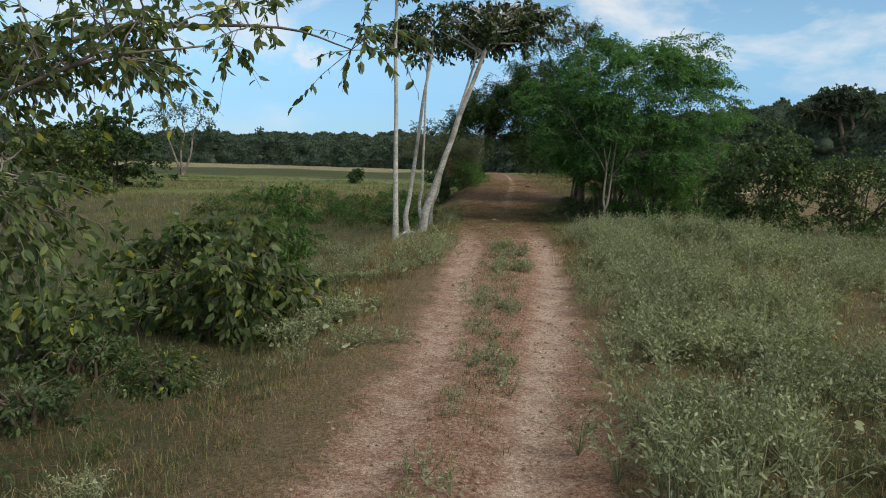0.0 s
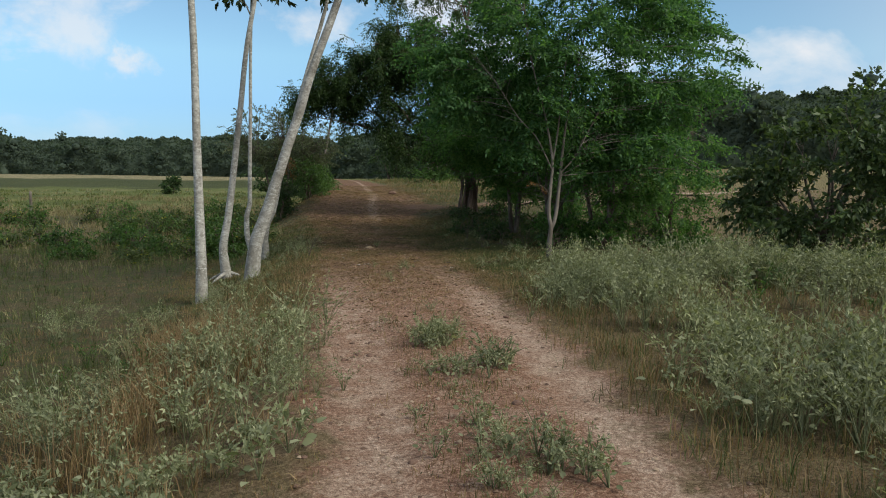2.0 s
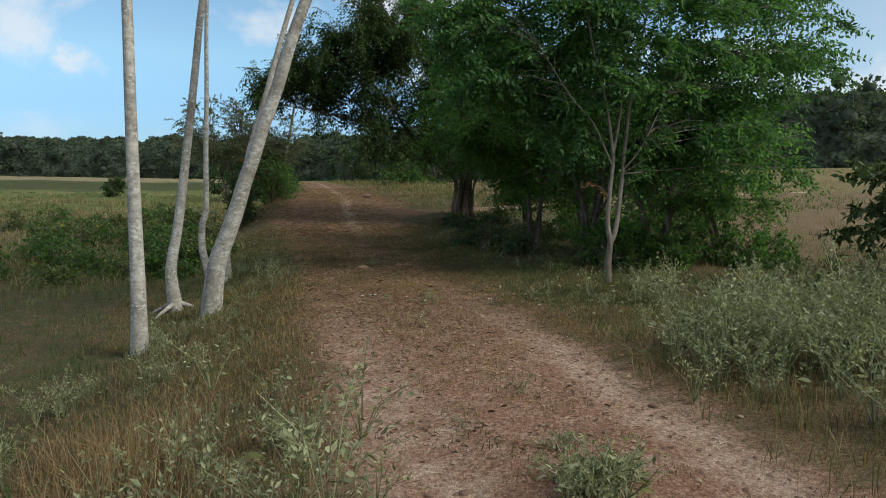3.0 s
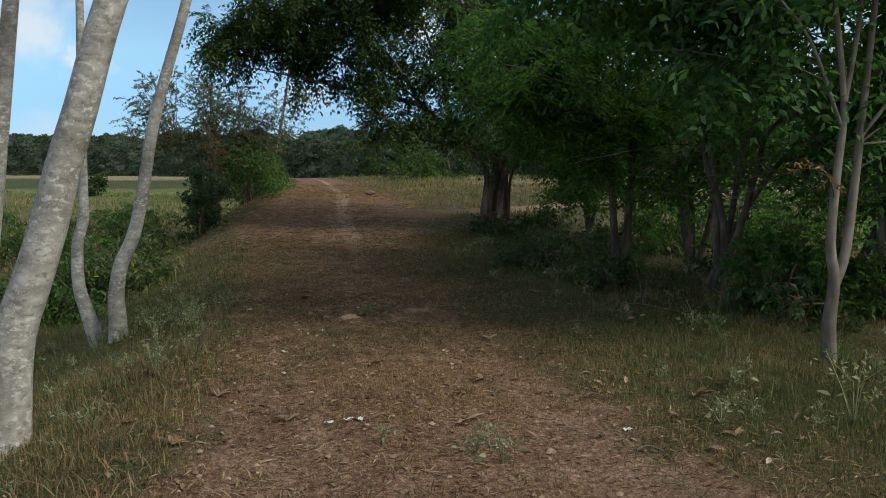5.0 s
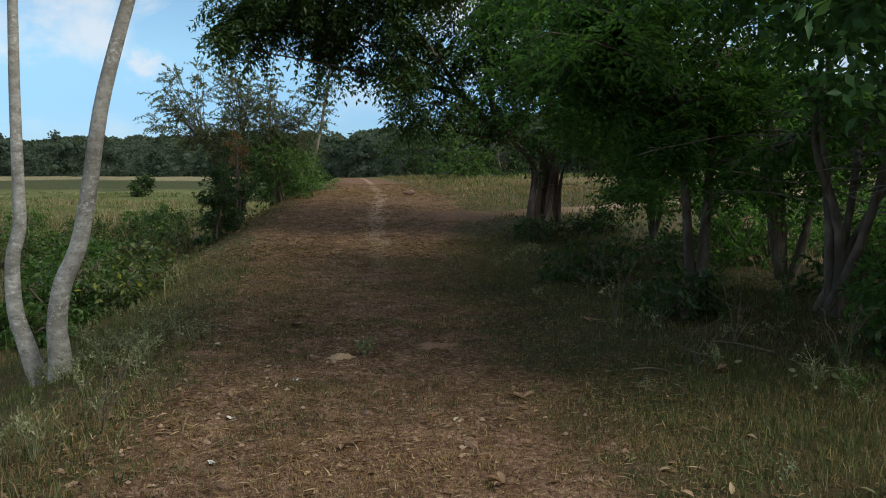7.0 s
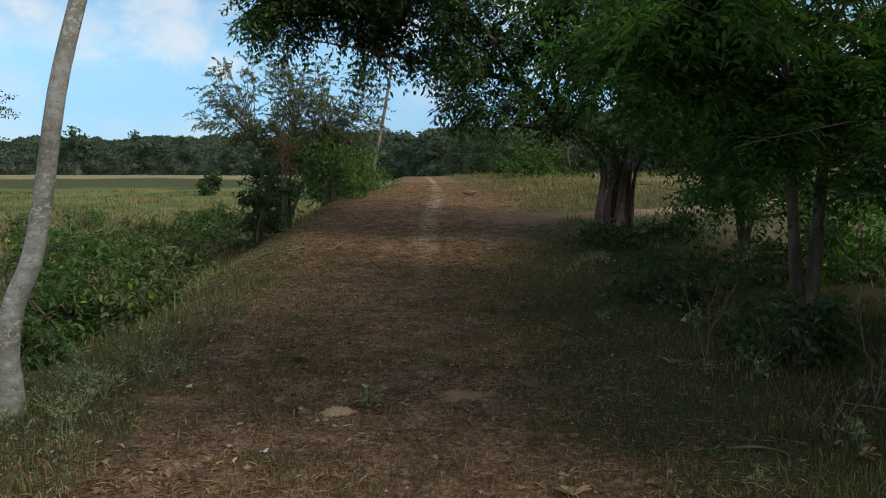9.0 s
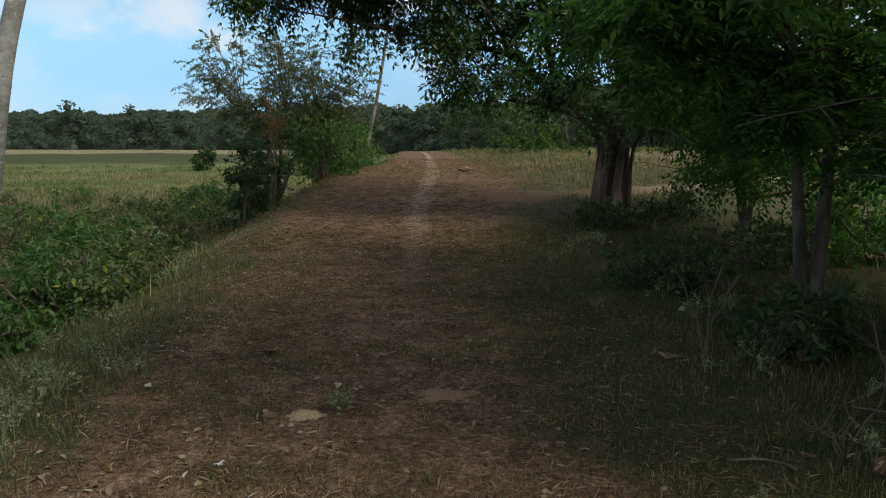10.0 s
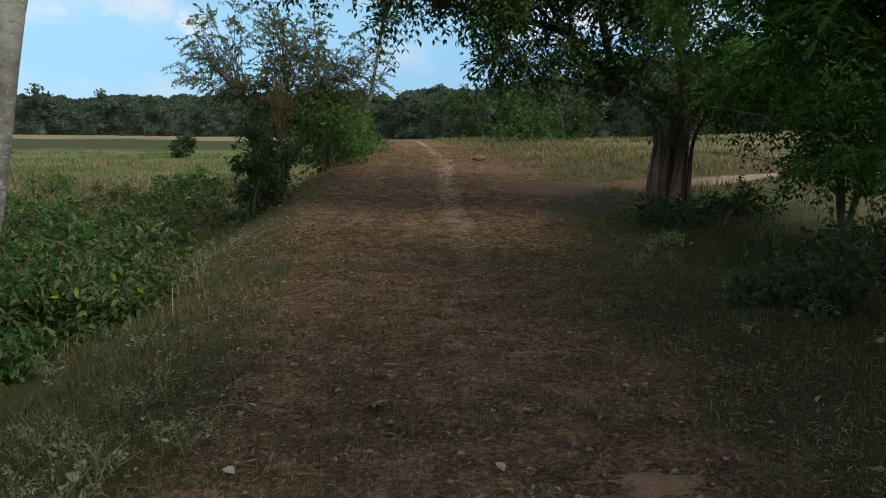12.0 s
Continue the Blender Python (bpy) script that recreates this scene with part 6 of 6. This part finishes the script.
    plant(rng, g, kinds, p, 0.5, 1.0)
    p = scatter(rng, 230, 6, 15, 24, 35, lambda x, y: smooth(2.6, 3.6, side(x, y)) * (0.2 + 0.8 * patch(x, y, 0.6, 53)))
    plant(rng, g, kinds, p, 0.6, 1.2)
    p = scatter(rng, 150, 5, 13, 33, 46, lambda x, y: smooth(2.0, 2.6, side(x, y)) * 0.6)
    plant(rng, g, kinds, p, 0.3, 0.7)
    stuff("green_undergrowth", g, M_VINE, "green leafy undergrowth in the rough grass", "weeds")


build_grass()
build_turf()
build_weeds()


# ---- small things on the track ----
def dead_leaf_mesh(seed):
    rng = np.random.default_rng(seed)
    s = Soup()
    n, ln_ = 6, 0.11
    t = np.linspace(0, 1, n)
    w = 0.028 * np.sin(np.pi * np.clip(t, 0.04, 0.97)) ** 0.7
    curl = rng.uniform(0.2, 0.5)
    mid = np.stack([t * ln_ - ln_ / 2, 0.012 * np.sin(t * 3 + seed), 0.006 + curl * 0.05 * (t - 0.5) ** 2], 1)
    l, r = mid + np.stack([0 * t, w, w * 0.6], 1), mid + np.stack([0 * t, -w, w * 0.6], 1)
    v = np.concatenate([mid, l, r])
    f = [(k, k + 1, n + k + 1, n + k) for k in range(n - 1)] + [(k + 1, k, 2 * n + k, 2 * n + k + 1) for k in range(n - 1)]
    s.add(v, None, f)
    return s.mesh("dead_leaf", M_LITTER)


def stone_mesh(seed):
    rng = np.random.default_rng(seed)
    bm = bmesh.new()
    bmesh.ops.create_icosphere(bm, subdivisions=2, radius=1)
    for v in bm.verts:
        k = 1 + 0.28 * noise.noise(v.co * 1.3 + Vector((seed, 0, 0))) + rng.uniform(-0.06, 0.06)
        v.co = Vector((v.co.x * 1.2, v.co.y * 0.9, v.co.z * 0.7)) * k
    me = bpy.data.meshes.new("stone")
    bm.to_mesh(me); bm.free()
    me.materials.append(M_STONE)
    return me


def mound(cx, cy, size, high, material, label):
    s = Soup()
    k, rings = 18, 7
    v = [(0, 0, high)]
    for i in range(1, rings + 1):
        for j in range(k):
            a = j * 2 * math.pi / k
            r = size * i / rings * (1 + 0.22 * math.sin(a * 3 + 1) + 0.1 * math.sin(a * 5))
            v.append((r * math.cos(a), r * math.sin(a) * 0.75, high * 1.2 * math.cos(i / rings * 1.57) - 0.012 + high * (0.2 * math.sin(a * 7 + i * 2.1) + 0.12 * math.sin(a * 11 + i * 3.7))))
    v = np.array(v) + [cx, cy, float(land(cx, cy))]
    f3 = [(0, 1 + j, 1 + (j + 1) % k) for j in range(k)]
    f4 = [(1 + i * k + j, 1 + (i + 1) * k + j, 1 + (i + 1) * k + (j + 1) % k, 1 + i * k + (j + 1) % k) for i in range(rings - 1) for j in range(k)]
    s.add(v, f3, f4)
    tagged(new("sand_mound", s.mesh("sand_mound", material)), label, "mound")


def build_litter():
    rng = np.random.default_rng(8)
    leaves = [dead_leaf_mesh(k) for k in range(5)]
    fixed = [(2.07, 40.12), (1.23, 38.44), (2.52, 38.41)]
    p = scatter(rng, 260, -0.5, 5.5, 29, 46, lambda x, y: smooth(1.9, 1.2, np.abs(side(x, y))))[:26]
    for k, (x, y) in enumerate(fixed + [(q[0], q[1]) for q in p]):
        o = new("dead_leaf", leaves[k % 5])
        sc = rng.uniform(0.3, 0.65) if k > 2 else 1.0
        o.matrix_world = Matrix.LocRotScale((x, y, float(land(x, y)) + 0.012), Euler((rng.uniform(-0.4, 0.4), rng.uniform(-0.3, 0.3), rng.uniform(0, 6.28))), (sc, sc, sc))
        tagged(o, "bleached curled dead leaf on the dirt track", "leaf", "fallen leaves on the track")
    stones = [stone_mesh(k) for k in range(5)]
    p = scatter(rng, 400, -0.5, 5.5, 10, 46, lambda x, y: smooth(1.4, 0.9, np.abs(side(x, y))) * smooth(8, 30, y))[:150]
    for k, q in enumerate(p):
        o = new("stone", stones[k % 5])
        sc = rng.uniform(0.012, 0.04)
        o.matrix_world = Matrix.LocRotScale((q[0], q[1], q[2] + sc * 0.4), Euler((0, 0, rng.uniform(0, 6.28))), (sc, sc, sc))
        tagged(o, "small rough reddish stone on the dirt track", "stone", "stones on the track")
    o = new("stone", stones[2])
    o.matrix_world = Matrix.LocRotScale((5.28, 57.35, float(land(5.28, 57.35)) + 0.1), None, (0.16, 0.14, 0.14))
    tagged(o, "dark rough stone lying on the reddish track", "stone")
    # mounds of loose sand, the pale one with its plant
    mound(2.35, 37.82, 0.125, 0.05, M_SAND, "low mound of loose pale sand on the track")
    mound(3.22, 38.2, 0.24, 0.03, M_RED_SAND, "flat patch of loose reddish sand on the track")
    base = (2.56, 37.87, float(land(2.56, 37.87)))
    w = thing("track_weed", base, "small grey-green weed beside the sand mound", "plant")
    wk = weed_kind(rng, 14, 0.17, 0.04, 0.1, 10, 0)
    wk.v = [q + np.array(base) for q in wk.v]
    part("foliage", wk, M_WEED, w)
    # pale scraps of litter at the edge of the wheel track
    for k, (x, y, a) in enumerate(((1.8, 34.08, 0.0), (1.93, 34.09, 0.7), (2.01, 34.07, 1.4), (1.56, 35.47, 2.1), (1.58, 36.28, 2.8), (3.72, 33.58, 3.5), (1.99, 37.1, 4.2))):
        sc = Soup()
        n = 5
        gx, gy = np.meshgrid(np.linspace(-0.03, 0.03, n), np.linspace(-0.017, 0.017, n), indexing="ij")
        gz = 0.012 + rng.normal(0, 0.004, (n, n)) + 0.25 * np.abs(gx)
        i, j = np.meshgrid(np.arange(n - 1), np.arange(n - 1), indexing="ij")
        sc.add(np.stack([gx, gy, gz], -1), None, np.stack([i * n + j, (i + 1) * n + j, (i + 1) * n + j + 1, i * n + j + 1], -1).reshape(-1, 4))
        o = new("paper_scrap", sc.mesh("paper_scrap", M_PAPER, shade=False))
        o.matrix_world = pose(x, y, float(land(x, y)) + 0.004, 0, 0, math.degrees(a))
        tagged(o, "crumpled whitish scrap of litter on the dirt", "litter", "scraps of litter")
    # old post out on the pasture
    b = at_ground(-14.4, 65.5)
    ps = Soup()
    ps.tube(curve([(b[0], b[1], b[2] - 0.2), (b[0] + 0.03, b[1], b[2] + 0.7), (b[0] + 0.02, b[1], b[2] + 1.45)], 10), np.linspace(0.09, 0.075, 11)[:len(curve([(0, 0, 0), (1, 0, 0), (2, 0, 0)], 10))], 8)
    tagged(new("fence_post", ps.mesh("fence_post", M_GREY_BARK)), "weathered grey wooden post standing in the pasture", "post")
    # sticks
    for x, y, a, ln_ in ((3.4, 40.4, -0.8, 0.4), (5.9, 36.9, 2.2, 0.6), (1.2, 42.5, 0.6, 0.5), (3.05, 34.46, 0.4, 0.16), (3.74, 34.35, -0.5, 0.16), (3.48, 33.48, 0.1, 0.16), (3.61, 33.24, -0.4, 0.16), (1.0, 39.4, -0.6, 0.35), (4.6, 36.9, -0.5, 0.4)):
        st = Soup()
        z = float(land(x, y)) + 0.02
        d = np.array([math.cos(a), math.sin(a), 0.03])
        p0 = np.array([x, y, z])
        st.tube(curve([p0, p0 + d * ln_ * 0.5 + (0, 0.03, 0.02), p0 + d * ln_], 8), np.linspace(0.011, 0.005, len(curve([p0, p0 + d, p0 + d * 2], 8))), 6)
        tagged(new("stick", st.mesh("stick", M_TWIG, (0, 0, 0))), "dry broken stick lying on the ground", "stick", "sticks on the ground")


def big_leaf_mesh(seed):
    """A large dried leaf with lobes curled up round its stalk."""
    rng = np.random.default_rng(seed)
    s = Soup()
    for k in range(5):
        a = -1.4 + 0.7 * k + rng.normal(0, 0.12)
        n, ln_ = 6, rng.uniform(0.09, 0.14)
        t = np.linspace(0, 1, n)
        w = 0.022 * np.sin(np.pi * np.clip(t, 0.06, 0.96)) ** 0.8
        lift = rng.uniform(0.2, 0.75)
        mid = np.stack([t * ln_ * math.cos(a), t * ln_ * math.sin(a), 0.012 + lift * ln_ * (t ** 1.6) * (1 - 0.45 * t)], 1)
        sd = np.array([-math.sin(a), math.cos(a), 0])
        l, r = mid + sd * w[:, None] + np.stack([0 * t, 0 * t, w * 0.8], 1), mid - sd * w[:, None] + np.stack([0 * t, 0 * t, w * 0.8], 1)
        v = np.concatenate([mid, l, r])
        s.add(v, None, [(c, c + 1, n + c + 1, n + c) for c in range(n - 1)] + [(c + 1, c, 2 * n + c, 2 * n + c + 1) for c in range(n - 1)])
    s.tube(curve([(0, 0, 0.012), (-0.06, 0.01, 0.02), (-0.13, -0.01, 0.008)], 6), np.linspace(0.003, 0.002, len(curve([(0, 0, 0), (1, 0, 0), (2, 0, 0)], 6))), 4)
    return s.mesh("dry_leaf", M_LITTER_BROWN)


def build_dry_bits():
    rng = np.random.default_rng(12)
    kinds = [big_leaf_mesh(k) for k in range(4)]
    for k, (x, y) in enumerate(((0.42, 34.58), (0.83, 33.88), (1.53, 34.22), (1.05, 34.9), (4.59, 34.19), (4.17, 33.71), (4.32, 33.28), (3.1, 34.9), (2.3, 35.6), (4.9, 38.6), (1.9, 39.3), (5.2, 36.6), (0.2, 35.4), (2.7, 33.9), (3.6, 36.4))):
        o = new("dry_leaf", kinds[k % 4])
        sc = rng.uniform(0.7, 1.2)
        o.matrix_world = Matrix.LocRotScale((x, y, float(land(x, y)) + 0.004), Euler((0, 0, rng.uniform(0, 6.28))), (sc, sc, sc))
        tagged(o, "large curled brown dry leaf on the ground", "leaf", "large dry leaves")
    # thin dead shrubs in the shade of the trees
    for k, (x, y, h) in enumerate(((5.09, 38.4, 0.8), (5.45, 38.16, 0.5), (5.19, 36.83, 0.4), (6.16, 36.43, 0.7), (5.8, 37.4, 0.6), (0.79, 36.2, 0.55))):
        b = at_ground(x, y)
        o = thing("dead_shrub", b, "thin dry leafless shrub with leaning stems", "shrub", "dry shrubs in the shade")
        for _ in range(4):
            a = rng.uniform(0, 6.28)
            e = np.array(b) + (math.cos(a) * h * 0.5, math.sin(a) * h * 0.3, h * rng.uniform(0.5, 1.05))
            p = bezier(np.array(b), np.array(b) + (math.cos(a) * h * 0.1, 0, h * 0.5), e, 7)
            p[1:-1] += rng.normal(0, 0.012, (5, 3))
            st = Soup()
            st.tube(p, np.linspace(0.007, 0.003, 7), 5)
            for c in (3, 4, 5):
                d = rng.normal(0, 1, 3); d[2] = abs(d[2])
                st.tube(np.array([p[c], p[c] + d * 0.05, p[c] + d * 0.09 + (0, 0, 0.02)]), [0.003, 0.0025, 0.0015], 4)
            part("stem", st, M_TWIG, o)


build_litter()


def build_gravel():
    """Loose grit and fallen leaves, too many to count."""
    rng = np.random.default_rng(9)
    octa = Soup()
    octa.add([(1, 0, 0), (-0.8, 0.2, 0), (0.1, 0.8, 0), (0, -0.9, 0.1), (0.1, 0, 0.6), (0, 0, -0.5)], [(0, 2, 4), (2, 1, 4), (1, 3, 4), (3, 0, 4)])
    p = scatter(rng, 26000, -0.8, 5.5, 9, 46, lambda x, y: smooth(1.3, 0.8, np.abs(side(x, y))) * (0.25 + 0.75 * patch(x, y, 2.2, 40)))
    g = Soup()
    n = len(p)
    a, sc = rng.uniform(0, 6.28, n), rng.uniform(0.35, 1.0, n) ** 3 * 0.028 + 0.004
    M = np.zeros((n, 4, 4))
    M[:, 0, 0] = M[:, 1, 1] = np.cos(a) * sc
    M[:, 0, 1], M[:, 1, 0] = -np.sin(a) * sc, np.sin(a) * sc
    M[:, 2, 2], M[:, 3, 3] = sc, 1
    M[:, :3, 3] = p + np.stack([0 * a, 0 * a, sc * 0.2 + 0.008], 1)
    g.copies(octa, M)
    stuff("gravel", g, M_GRIT, "loose reddish grit and clods on the track", "gravel")
    g = Soup()
    g2, g3 = Soup(), Soup()
    for soup, count in ((g2, 120000), (g3, 170000)):
        p = scatter(rng, count, -1.5, 8.0, 27, 72, lambda x, y: smooth(2.0, 1.1, np.abs(side(x, y))) * (0.25 + 0.75 * patch(x, y, 1.6, 46)) * smooth(25, 34, y) * np.where(y > 48, 0.45, 1) * (1 - 0.45 * smooth(41, 47, y)))
        n = len(p)
        p[:, 2] += rng.uniform(0.012, 0.03, n)
        d = rng.normal(0, 1, (n, 3)); d[:, 2] *= 0.18
        soup.leaves(rng, p, d, rng.uniform(0.025, 0.105, n) * np.where(p[:, 1] > 45, 1.7, 1), 0.115, 0.3, 0.8)
    stuff("straw_litter", g2, M_RUSSET, "trampled russet straw over the track", "straw")
    stuff("straw_litter", g3, M_STRAW, "trampled pale straw over the track", "straw")
    p = scatter(rng, 9000, -1.5, 7.5, 27, 48, lambda x, y: smooth(2.2, 1.0, np.abs(side(x, y))) * (0.2 + 0.8 * patch(x, y, 1.3, 44)))
    n = len(p)
    p[:, 2] += 0.014
    d = rng.normal(0, 1, (n, 3)); d[:, 2] *= 0.22
    g.leaves(rng, p, d, rng.uniform(0.025, 0.075, n), 0.5, 0.6, 0.85, True)
    stuff("leaf_litter", g, M_LITTER_BROWN, "brown fallen leaves scattered over the ground", "leaves")


M_GRIT = leaf_material("grit", (0.1, 0.058, 0.044), (0.2, 0.125, 0.09), (0.34, 0.25, 0.19), gloss=0.9, thin=0.0)
M_LITTER_BROWN = leaf_material("brown_dead_leaf", (0.09, 0.05, 0.03), (0.2, 0.12, 0.075), (0.4, 0.3, 0.21), gloss=0.8, thin=0.1)
build_gravel()
build_dry_bits()
